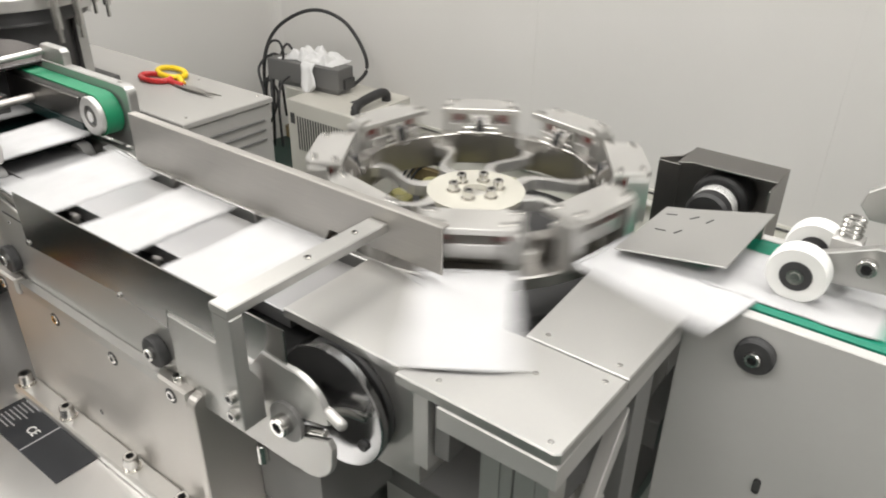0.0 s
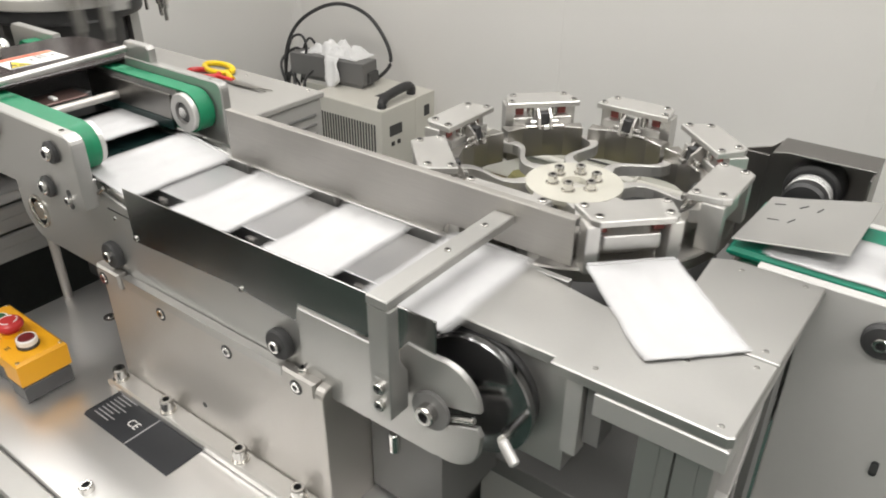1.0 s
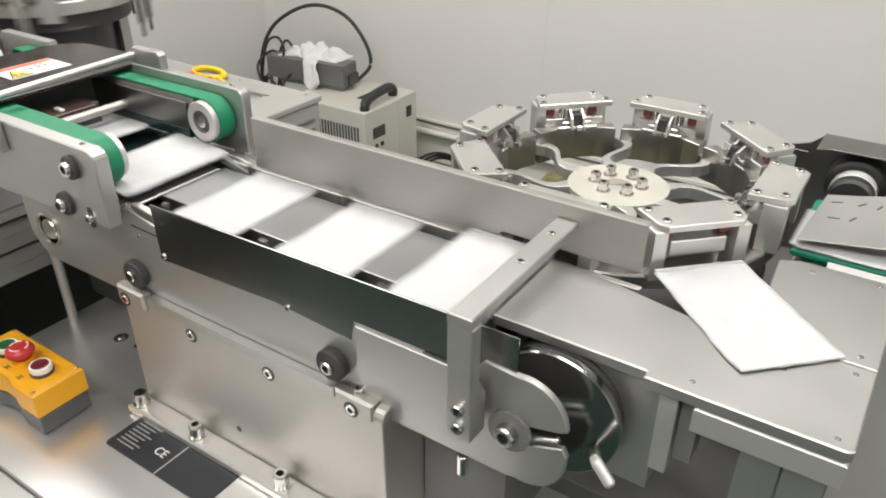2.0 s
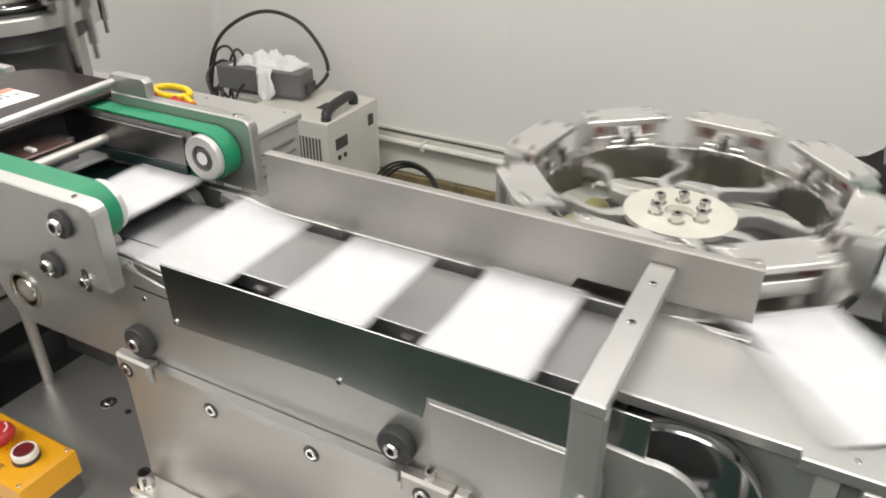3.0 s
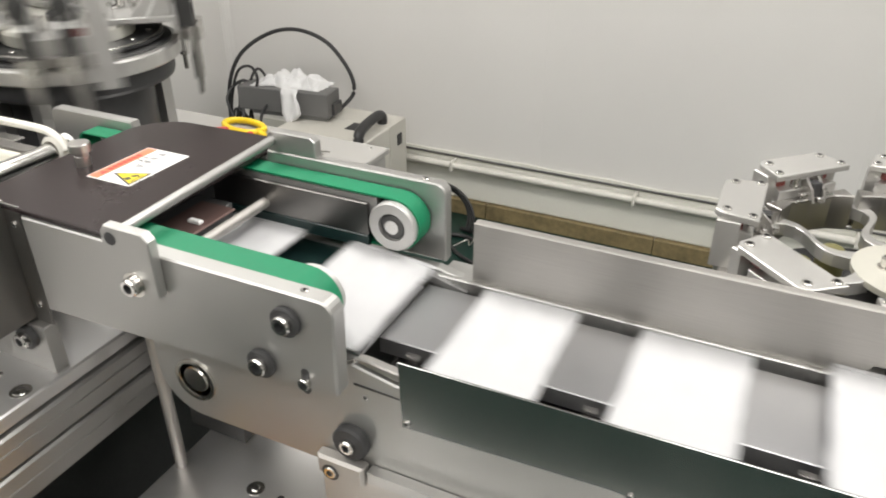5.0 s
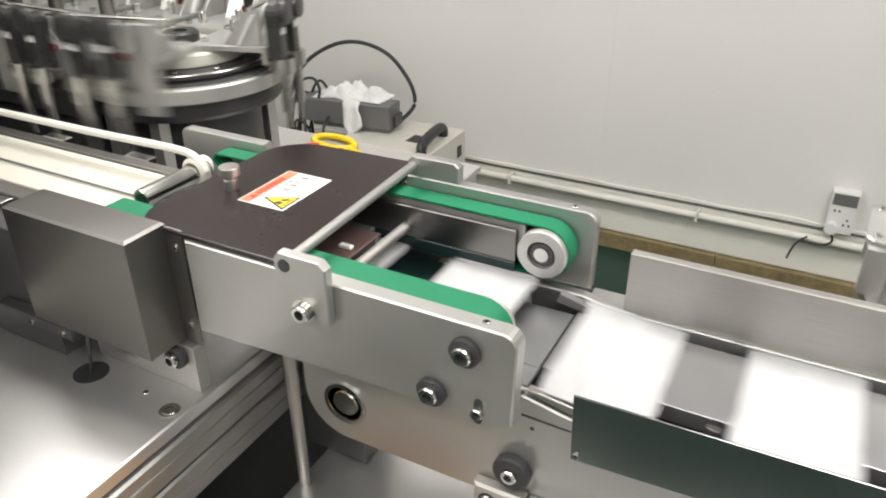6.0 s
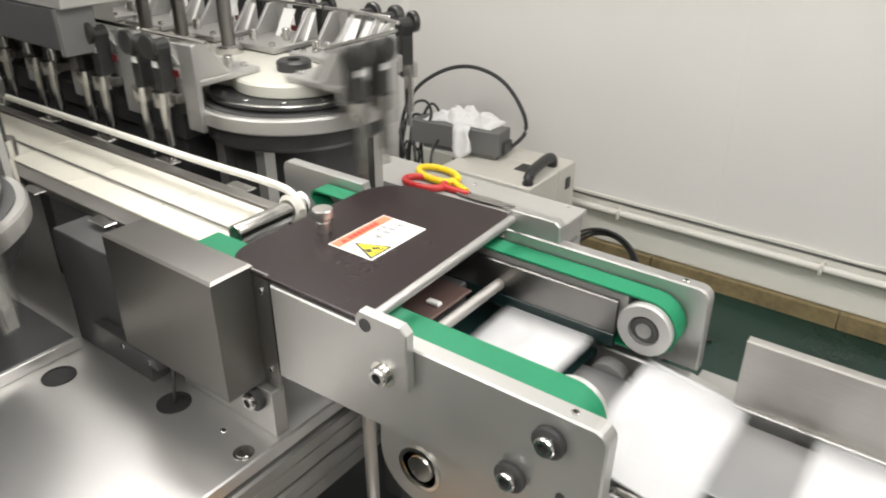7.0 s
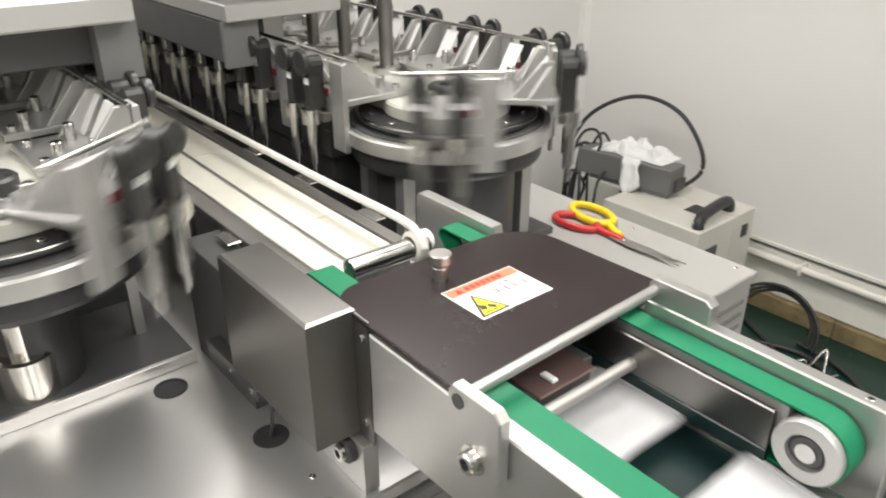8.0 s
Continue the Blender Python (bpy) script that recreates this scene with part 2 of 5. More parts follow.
SCREW = screw_mesh("screw", 0.0062, 0.006, M_CHROME)
SCREW_S = screw_mesh("small_screw", 0.0036, 0.002, M_CHROME)
SCREW_B = screw_mesh("big_screw", 0.0095, 0.010, M_CHROME)
WASHER = shared("washer", Shape().lathe([(0, 0), (0.012, 0), (0.012, 0.002), (0, 0.002)], (0, 0, 0), "z", 24), M_NICKEL)
COLLAR = shared("black_collar", Shape().lathe([(0.0, 0), (0.018, 0), (0.0195, 0.002), (0.0195, 0.010), (0.0175, 0.012), (0.0, 0.012)], (0, 0, 0), "z", 30), M_RUBBER)
RECESS = shared("recess", Shape().lathe([(0, 0), (0.0098, 0), (0.0098, 0.0006), (0, 0.0006)], (0, 0, 0), "z", 24), M_BLACK)
UP = Matrix.Identity(4)
TO_FRONT = Matrix.Rotation(radians(90), 4, "X")   # +z turned to -y


def screw(parent, at, m=UP, mesh=None, name="screw"):
    return piece(name, mesh or SCREW, parent, Matrix.Translation(at) @ m)


def collar(parent, at):
    piece("collar", COLLAR, parent, Matrix.Translation(at) @ TO_FRONT)
    screw(parent, (at[0], at[1] - 0.009, at[2]), TO_FRONT @ Matrix.Scale(0.85, 4), SCREW_B)


def arc(cx, cy, r, a0, a1, n):
    return [(cx + r * math.cos(radians(a0 + (a1 - a0) * i / n)), cy + r * math.sin(radians(a0 + (a1 - a0) * i / n))) for i in range(n + 1)]


# ---- room ----
def room():
    x0, x1, y0, y1 = -2.2, 3.2, -2.6, 2.25
    s = Shape().box(x0 - 0.1, x1 + 0.1, y0 - 0.1, y1 + 0.1, FLOOR - 0.1, FLOOR, 0)
    solo("floor", s, M_FLOOR, "dark green epoxy clean room floor", "floor", "structure")
    for name, b in (("wall_back", (x0 - 0.1, x1 + 0.1, y1, y1 + 0.1)), ("wall_left", (x0 - 0.1, x0, y0 - 0.1, y1)),
                    ("wall_right", (x1, x1 + 0.1, y0 - 0.1, y1)), ("wall_front", (x0, x1, y0 - 0.1, y0))):
        solo(name, Shape().box(*b, FLOOR, CEIL, 0), M_WALL, "smooth off-white clean room wall panels", "wall", "structure")
    solo("ceiling", Shape().box(x0 - 0.1, x1 + 0.1, y0 - 0.1, y1 + 0.1, CEIL, CEIL + 0.1, 0), M_CEIL, "white panel ceiling", "ceiling", "structure")
    # panel joint strips and the coved corner
    s = Shape()
    for x in (-0.62, 0.55, 1.72):
        s.box(x - 0.0015, x + 0.0015, y1 - 0.002, y1 + 0.001, FLOOR + 0.2, CEIL, 0)
    s2 = Shape()
    s2.prism([(x0, y1), (x0 + 0.035, y1), (x0 + 0.012, y1 - 0.012), (x0, y1 - 0.035)], "z", FLOOR, CEIL, 0)
    solo("trim_1", s, M_WALL, "thin flush wall panel joints", "trim", "structure")
    solo("trim_2", s2, M_WALL, "white coved strip in the room corner", "trim", "structure")
    # brown strip at the wall foot
    s = Shape()
    x = x0 + 0.02
    while x < x1 - 0.1:
        w = random.uniform(0.5, 0.8)
        s.box(x, min(x + w, x1), y1 - 0.028 - random.uniform(0, 0.004), y1, FLOOR, FLOOR + random.uniform(0.068, 0.076), 0.003)
        x += w + 0.004
    solo("baseboard", s, M_BROWN, "stained yellow-brown skirting strip along the wall", "baseboard", "structure")
    s = Shape()
    top = [(x0 + 0.02, FLOOR + 0.077)] + [(x1, FLOOR + 0.077)]
    n = 60
    for i in range(n + 1):
        x = x1 + (x0 + 0.02 - x1) * i / n
        top.append((x, 0.122 + 0.008 * noise.noise((x * 5, 0, 0)) + 0.004 * noise.noise((x * 21, 3, 0))))
    s.prism(top, "y", y1 - 0.008, y1 - 0.0005, 0.001)
    solo("trim_3", s, M_PLASTER, "cream plaster band with a ragged top edge along the wall foot", "trim", "structure")
    for (px_, py_) in PANELS:
        t = thing("ceiling_light", (px_, py_, CEIL), "white flush rectangular ceiling light panel", "light", "ceiling light panels")
        part("frame", Shape().box(px_ - 0.62, px_ + 0.62, py_ - 0.32, py_ + 0.32, CEIL - 0.02, CEIL - 0.001), M_ALUW, t)
        part("diffuser", Shape().box(px_ - 0.6, px_ + 0.6, py_ - 0.3, py_ + 0.3, CEIL - 0.028, CEIL - 0.018), M_LAMP, t)
    # pipes along the wall foot
    t = thing("wall_pipe", (0, y1 - 0.05, 0.09), "white plastic pipe clipped along the wall foot", "pipe")
    part("pipe", Shape().rod((-1.75, y1 - 0.045, 0.075), (3.1, y1 - 0.045, 0.072), 0.0145, 18), M_ROPE, t)
    # thin dark line along the wall, just above the pipe
    part("dark_line", Shape().rod((-1.9, y1 - 0.012, 0.107), (3.1, y1 - 0.012, 0.104), 0.0045, 10), M_DARK, t, "thin dark line above the pipe")
    for x in (-1.0, -0.2, 0.6, 1.4):
        part("clip", Shape().box(x - 0.006, x + 0.006, y1 - 0.067, y1 - 0.001, 0.052, 0.097, 0.003), M_ROPE, t)
    s = Shape().tube([(0.2, y1 - 0.07, 0.09), (0.17, y1 - 0.075, 0.06), (0.155, y1 - 0.08, 0.02), (0.15, y1 - 0.08, -0.01)], 0.004, 8)
    part("cable_tie", s, M_BLACK, t, "loose black cable tail")
    k = thing("wall_socket", (0.29, y1 - 0.03, 0.11), "white surface-mounted wall socket with grey window and plug", "socket")
    part("body", Shape().box(0.246, 0.336, y1 - 0.05, y1 - 0.0085, 0.112, 0.278, 0.004), M_WHITEP, k)
    part("window", Shape().box(0.252, 0.331, y1 - 0.053, y1 - 0.0502, 0.226, 0.270, 0.001), M_GREYP, k, "grey tinted window")
    for x, z in ((0.266, 0.203), (0.281, 0.203), (0.313, 0.172), (0.304, 0.152), (0.322, 0.152)):
        part("pin_hole", Shape().box(x - 0.003, x + 0.003, y1 - 0.0512, y1 - 0.0499, z - 0.004, z + 0.004, 0), M_BLACK, k)
    plug = part("plug", Shape().lathe([(0, 0), (0.018, 0), (0.021, 0.004), (0.021, 0.030), (0, 0.030)], (0.268, y1 - 0.0502, 0.140), "y", 24, -1), M_WHITEP, k, "white plug")
    part("cord", Shape().tube([(0.272, y1 - 0.07, 0.122), (0.282, y1 - 0.07, 0.090), (0.25, y1 - 0.068, 0.066), (0.18, y1 - 0.068, 0.070)], 0.004, 8), M_BLACK, plug)


room()


# ---- discharge conveyor ----
DRUM = (0.527, 0.876)


def conveyor():
    t = thing("mask_conveyor", (0.25, 0, FLOOR), "stainless steel flat conveyor carrying white masks between side guards", "conveyor")
    # deck plates with open slots along both sides
    part("deck_plate", Shape().box(-0.045, 0.4515, -0.0395, 0.0675, 0.920, 0.9385, 0.0008), M_DECK, t)
    part("trough", Shape().box(-0.04, 0.448, -0.083, 0.083, 0.885, 0.893), M_DARK, t, "black chain trough under the deck")
    for y in (-0.066, 0.073):
        part("chain_rail", Shape().box(-0.04, 0.448, y - 0.004, y + 0.004, 0.893, 0.915), M_GREYP, t)
    part("back_flange", Shape().box(-0.046, 0.36, 0.0885, 0.134, 0.905, 0.934, 0.0015), M_ALU, t)
    # front channel beam with lip, and its cut plate
    part("side_plate", Shape().prism([(-0.045, 0.945), (-0.045, 0.80), (0.55, 0.80), (0.55, 0.945)], "y", 0.079, 0.087), M_ALU, t)
    part("inlet_lip", Shape().prism([(-0.042, 0.946), (-0.03, 0.946), (0.01, 0.941), (0.01, 0.9305), (-0.02, 0.936), (-0.042, 0.9405)], "y", -0.0872, -0.0775), M_STEEL, t)
    # sheet guards
    s = Shape().prism([(0.003, 0.959), (0.006, 0.884), (0.20, 0.893), (0.308, 0.886), (0.313, 0.912), (0.502, 0.914), (0.502, 0.968)], "y", -0.0905, -0.0885, 0.0004)
    part("front_guard", s, M_GUARD, t, "thin stainless front side guard")
    s = Shape().prism([(0.0, 1.015), (0.0, 0.942), (0.375, 0.942), (0.385, 0.960), (0.547, 0.960), (0.547, 1.015)], "y", 0.0845, 0.087, 0.0006)
    s.box(0.0, 0.547, 0.087, 0.0965, 1.0125, 1.015, 0.0006)
    part("back_guard", s, M_BGUARD, t, "folded stainless back side guard")
    for x, z in ((0.011, 0.890), (0.219, 0.893)):
        screw(t, (x, -0.0905, z), TO_FRONT, SCREW_S)
    # lower second plate behind the cut in the guard, towards the drive end
    for x in (-0.049, 0.283):
        collar(t, (x, -0.0895, 0.847))
    # end plates of the drive drum
    end = [(0.316, 0.909), (0.316, 0.803)] + [(0.50, 0.804)] + arc(0.515, 0.847, 0.042, -100, -10, 10) + [(0.558, 0.859), (0.553, 0.868), (0.512, 0.853)]
    end += arc(0.499, 0.861, 0.015, -30, -250, 8) + [(0.512, 0.875), (0.548, 0.884), (0.556, 0.888)] + arc(0.512, 0.886, 0.044, 5, 100, 12) + [(0.470, 0.932), (0.452, 0.909)]
    part("end_plate", Shape().prism(end, "y", -0.0932, -0.086), M_ALU, t, "pale slotted bearing plate at the drive end")
    part("end_plate", Shape().box(0.45, 0.60, 0.064, 0.072, 0.80, 0.935), M_ALU, t)
    s = Shape().lathe([(0.0, 0), (0.060, 0), (0.0625, 0.003), (0.0625, 0.105), (0, 0.105)], (0.527, -0.046, 0.876), "y", 44)
    part("drum", s, M_RUBBER, t, "black rubber drive drum")
    s = Shape().lathe([(0.0, 0), (0.0655, 0), (0.067, 0.0015), (0.067, 0.008), (0.0, 0.008)], (0.527, -0.064, 0.876), "y", 64)
    part("flange", s, M_MIRROR, t, "polished steel drum disc")
    part("disc_stud", Shape().rod((0.570, -0.068, 0.852), (0.570, -0.060, 0.852), 0.006, 14), M_BLACK, t)
    part("drive_housing", Shape().box(0.50, 0.618, -0.040, 0.062, 0.81, 0.937), M_ALU, t)
    part("drive_housing_edge", Shape().box(0.618, 0.634, -0.048, -0.03, 0.845, 0.937), M_ALUW, t)
    # plain grey box added to fill the space below the drive end
    part("grey_filler", Shape().box(0.3615, 0.470, -0.035, 0.085, 0.62, 0.796, 0.003), M_GREYP, t, "plain grey steel block under the drive end")
    part("hanging_pin", Shape().rod((0.447, -0.09, 0.775), (0.447, -0.09, 0.80), 0.006, 12), M_CHROME, t)
    s = Shape().lathe([(0.0, 0), (0.021, 0), (0.022, 0.002), (0.022, 0.006), (0.0, 0.006)], (0.501, -0.0925, 0.866), "y", 30, -1)
    part("axle_washer", s, M_GREYP, t, "dull grey axle washer")
    screw(t, (0.501, -0.0980, 0.866), TO_FRONT @ Matrix.Scale(1.15, 4), SCREW_B)
    s = Shape()
    s.rod((0.514, -0.090, 0.860), (0.548, -0.090, 0.873), 0.0042, 12)
    part("tension_bolt", s, M_CHROME, t)
    # kicker crank that swings round the drum axle
    ax, az = DRUM
    crank = part("crank", Shape().tube([(0.572 - ax, -0.066, 0.856 - az), (0.582 - ax, -0.085, 0.872 - az), (0.588 - ax, -0.105, 0.884 - az)], 0.0045, 10), M_CHROME, t)
    crank.location = (ax, 0, az)
    grip = Shape().rod((0.588 - ax, -0.105, 0.884 - az), (0.607 - ax, -0.111, 0.869 - az), 0.0052, 16, 0.002)
    part("crank_grip", grip, M_ALUW, crank, "pale crank grip").matrix_parent_inverse = Matrix.Identity(4)
    # cross bar over the deck
    b = thing("cross_bar", (0.466, -0.11, 0.83), "brushed aluminium hold-down bar bridging the conveyor", "bracket")
    part("bar", Shape().box(0.4505, 0.4755, -0.127, 0.0842, 0.987, 0.998), M_ALU, b)
    s = Shape().prism([(-0.127, 0.987), (-0.127, 0.860), (-0.100, 0.860), (-0.100, 0.905), (-0.112, 0.925), (-0.112, 0.987)], "x", 0.4505, 0.4765)
    part("post", s, M_ALU, b)
    for y in (0.046, -0.02):
        screw(b, (0.463, y, 0.998), UP, SCREW_S)
    for z in (0.897, 0.876):
        screw(b, (0.4645, -0.1265, z), TO_FRONT, SCREW)
    return crank


CRANK = conveyor()


# ---- stand and base ----
def stand():
    t = thing("conveyor_stand", (0.13, -0.1, 0.615), "warm grey steel stand plate bolted on the base", "stand")
    front = [(-0.085, 0.622), (0.3455, 0.622), (0.3455, 0.806), (-0.085, 0.806)]
    part("front_plate", Shape().prism(front, "y", -0.099, -0.0905), M_WARM, t)
    part("foot_flange", Shape().box(-0.092, 0.345, -0.129, -0.0985, 0.615, 0.630, 0.003), M_CLAMP, t)
    part("top_rail", Shape().prism([(-0.102, 0.820), (-0.102, 0.806), (-0.0905, 0.806), (-0.0905, 0.820)], "x", -0.03, 0.288), M_ALU, t)
    part("end_block", Shape().prism([(-0.086, 0.80), (-0.032, 0.80), (-0.032, 0.824), (-0.086, 0.824)], "y", -0.106, -0.0905, 0.003), M_WARM, t)
    part("end_block", Shape().prism([(0.291, 0.80), (0.345, 0.80), (0.345, 0.824), (0.291, 0.824)], "y", -0.106, -0.0905, 0.003), M_WARM, t)
    side = [(-0.108, 0.615), (0.09, 0.615), (0.09, 0.822)] + arc(-0.096, 0.810, 0.012, 90, 180, 4)
    part("side_plate", Shape().prism(side, "x", 0.346, 0.360), M_WARM, t)
    for x in (-0.070, 0.047, 0.182, 0.315):
        y = -0.099 if -0.03 < x < 0.29 else -0.106
        z = 0.790 if -0.03 < x < 0.29 else 0.806
        piece("recess", RECESS, t, Matrix.Translation((x, y, z)) @ TO_FRONT)
        screw(t, (x, y + 0.0045, z), TO_FRONT @ Matrix.Scale(1.12, 4))
    screw(t, (0.318, -0.095, 0.824))
    for x in (-0.075, 0.041, 0.198, 0.308):
        piece("washer", WASHER, t, Matrix.Translation((x, -0.116, 0.630)))
        screw(t, (x, -0.116, 0.632), Matrix.Diagonal((1, 1, 1.9, 1)), SCREW_B)
    piece("recess", RECESS, t, Matrix.Translation((0.11, -0.099, 0.665)) @ TO_FRONT @ Matrix.Scale(0.45, 4))
    b = thing("base_cabinet", (0.1, 0, FLOOR), "white-painted machine base cabinet with aluminium edge", "cabinet")
    part("top_plate", Shape().box(-0.385, 0.42, -0.29, 0.42, 0.590, 0.615, 0.002), M_BASEW, b)
    part("body", Shape().box(-0.36, 0.40, -0.25, 0.40, FLOOR, 0.59, 0.003), M_GREYP, b)
    part("edge_profile", Shape().box(-0.385, 0.42, -0.33, -0.291, 0.57, 0.612, 0.003), M_ALU, b)
    part("edge_profile", Shape().box(-0.385, 0.42, -0.325, -0.296, 0.53, 0.568, 0.003), M_ALU, b)
    screw(b, (0.07, -0.262, 0.615), UP, SCREW_B)
    piece("washer", WASHER, b, Matrix.Translation((-0.256, -0.024, 0.6135)))
    screw(b, (-0.256, -0.024, 0.6140), Matrix.Scale(1.6, 4), SCREW_S)
    piece("recess", RECESS, b, Matrix.Translation((-0.216, -0.024, 0.6152)) @ Matrix.Scale(0.5, 4))
    # name plate
    n = thing("name_plate", (0.03, -0.155, 0.615), "anthracite rating plate with fine white print lying on base", "label plate")
    part("plate", Shape().prism([(-0.068, -0.182), (-0.064, -0.187), (0.131, -0.187), (0.131, -0.122), (-0.064, -0.122), (-0.068, -0.127)], "z", 0.6152, 0.6165, 0.0003), M_PLATE, n)
    part("divider", Shape().box(0.0345, 0.0365, -0.187, -0.122, 0.6165, 0.6168, 0), M_PLINE, n)
    for i in range(8):
        y = -0.130 - i * 0.0062
        part("print_line", Shape().box(-0.058, -0.018 - 0.006 * (i % 3), y - 0.0007, y + 0.0007, 0.6165, 0.6168, 0), M_PLINE, n)
    cu = bpy.data.curves.new("mark", "FONT")
    cu.body, cu.size, cu.extrude = "CE", 0.018, 0.0002
    cu.align_x = cu.align_y = "CENTER"
    cu.materials.append(M_PAPER)
    tx = new("mark", cu)
    tx.parent, tx.matrix_parent_inverse = n, origin_of(n).inverted()
    tx.matrix_basis = Matrix.Translation((0.013, -0.157, 0.6168)) @ Matrix.Rotation(radians(0), 4, "Z")


stand()


def button(t, x, y, z, r, h, material, name, label, skirt):
    part("bezel", Shape().lathe([(0, 0), (r * 1.08, 0), (r * 1.08, 0.003), (r * 0.98, 0.005), (0, 0.005)], (x, y, z), "z", 26), M_BLACK, t)
    part("button_ring", Shape().lathe([(r * 0.6, 0.005), (r, 0.005), (r * 1.02, 0.007), (r * 1.02, h - 0.002), (r * 0.97, h), (r * 0.84, h), (r * 0.84, h - 0.002), (r * 0.6, h - 0.002)], (x, y, z), "z", 30), skirt, t)
    part(name, Shape().lathe([(0, 0.004), (r * 0.84, 0.004), (r * 0.84, h - 0.001), (r * 0.76, h + 0.001), (0, h + 0.0015)], (x, y, z), "z", 26), material, t, label)


def control_box():
    t = thing("control_box", (-0.235, -0.185, 0.616), "yellow and black push-button box with red emergency stop", "control box")
    # the lid narrows at the waist along its front side
    lid = [(-0.315, -0.150), (-0.315, -0.226), (-0.262, -0.226), (-0.236, -0.219), (-0.214, -0.219), (-0.188, -0.226), (-0.145, -0.226), (-0.145, -0.150)]
    part("lid", Shape().prism(lid, "z", 0.645, 0.688, 0.004), M_YBOX, t)
    low = [(x * 1.0 + (0.002 if x < -0.3 else -0.002 if x > -0.15 else 0), y + (0.002 if y < -0.2 else -0.002)) for x, y in lid]
    part("base", Shape().prism(low, "z", 0.6155, 0.646, 0.003), M_DGREY, t, "dark grey plastic base")
    ex, ey, ez = -0.228, -0.188, 0.688
    part("stop_bezel", Shape().lathe([(0, 0), (0.015, 0), (0.015, 0.006), (0, 0.006)], (ex, ey, ez), "z", 26), M_YBOX, t)
    s = Shape().lathe([(0, 0.005), (0.012, 0.005), (0.013, 0.010), (0.0185, 0.013), (0.0195, 0.016), (0.0185, 0.021), (0.015, 0.0245), (0, 0.0255)], (ex, ey, ez), "z", 34)
    part("emergency_stop", s, M_RED, t, "red mushroom emergency stop")
    for a0 in (10, 130, 250):
        ring = arc(ex, ey, 0.0128, a0, a0 + 85, 9) + arc(ex, ey, 0.0114, a0 + 85, a0, 9)
        part("turn_arrow", Shape().prism(ring, "z", ez + 0.0246, ez + 0.0256, 0), M_PAPER, t, "white turn mark")
    button(t, -0.181, -0.188, 0.688, 0.0145, 0.014, M_DRED, "stop_button", "dark red push button", M_PAPER)
    button(t, -0.265, -0.188, 0.688, 0.0145, 0.013, M_GBTN, "start_button", "green push button", M_PAPER)
    for x, y in ((-0.262, -0.2125), (-0.232, -0.2115), (-0.196, -0.2145)):
        for k, (w, d) in enumerate(((0.010, 0.0), (0.007, 0.0028), (0.010, 0.0056))):
            part("print_bar", Shape().box(x - w / 2, x + w / 2, y + d - 0.0005, y + d + 0.0005, 0.6881, 0.6883, 0), M_INK, t)
        part("print_bar", Shape().box(x - 0.0006, x + 0.0006, y, y + 0.0056, 0.6881, 0.6882, 0), M_INK, t)
    for x, y in ((-0.309, -0.156), (-0.151, -0.220), (-0.151, -0.156)):
        screw(t, (x, y, 0.6868), UP @ Matrix.Scale(0.8, 4), SCREW_S)


control_box()


# ---- transfer table ----
def table():
    t = thing("transfer_table", (0.66, 0.05, FLOOR), "matt aluminium transfer table on extruded legs", "table")
    a = [(0.452, -0.047), (0.603, -0.047), (0.604, -0.056), (0.762, -0.056), (0.7665, -0.052), (0.7685, 0.060), (0.664, 0.060), (0.602, 0.055), (0.486, 0.0785), (0.452, 0.0785)]
    part("table_plate", Shape().prism(a, "z", 0.938, 0.950), M_ALU, t)
    c = [(0.664, 0.0615), (0.7685, 0.0615), (0.7715, 0.2225), (0.676, 0.2225), (0.655, 0.212)]
    part("table_plate", Shape().prism(c, "z", 0.9385, 0.9505), M_ALU, t)
    part("under_frame", Shape().box(0.648, 0.7655, -0.054, -0.03, 0.908, 0.9365, 0.003), M_ALUW, t)
    part("under_frame", Shape().box(0.742, 0.7655, -0.03, 0.20, 0.908, 0.9365, 0.003), M_ALUW, t)
    part("hanger", Shape().box(0.636, 0.652, -0.04, -0.01, 0.86, 0.937), M_GREYP, t)
    for x in (0.690, 0.724):
        s = Shape().box(x, x + 0.032, -0.046, -0.014, FLOOR, 0.908, 0.002)
        s.box(x + 0.012, x + 0.020, -0.0475, -0.046, FLOOR, 0.905, 0)
        part("leg", s, M_ALU, t)
    s = Shape().box(0.738, 0.764, 0.10, 0.14, FLOOR, 0.908, 0.002)
    part("leg", s, M_GREYP, t)
    part("gusset", Shape().prism([(0.02, 0.77), (0.045, 0.77), (0.135, 0.905), (0.112, 0.905)], "x", 0.745, 0.76), M_ALUW, t)
    part("bracket", Shape().box(0.735, 0.76, 0.0, 0.07, 0.74, 0.80), M_ALUW, t)
    for x, y in ((0.753, -0.045), (0.753, 0.047), (0.640, -0.04), (0.753, 0.075), (0.753, 0.212), (0.68, 0.075), (0.69, 0.205), (0.70, 0.02)):
        screw(t, (x, y, 0.9489 if y < 0.0605 else 0.9495), Matrix.Scale(0.72, 4), SCREW_S)
    b = thing("cross_beam", (0.5, 0.1, FLOOR), "grey machine sub-frame below the turret", "frame")
    part("top_plate", Shape().box(0.36, 0.735, 0.092, 0.60, 0.60, 0.63), M_GREYP, b)
    part("body", Shape().box(0.42, 0.70, 0.13, 0.56, FLOOR, 0.60), M_SIDE, b)
    part("skirt", Shape().box(0.42, 1.6, 0.20, 0.228, FLOOR, 0.62), M_CABW, b)


table()

HUB = Vector((0.435, 0.306, 0.0))
TURRET_Z = 0.946


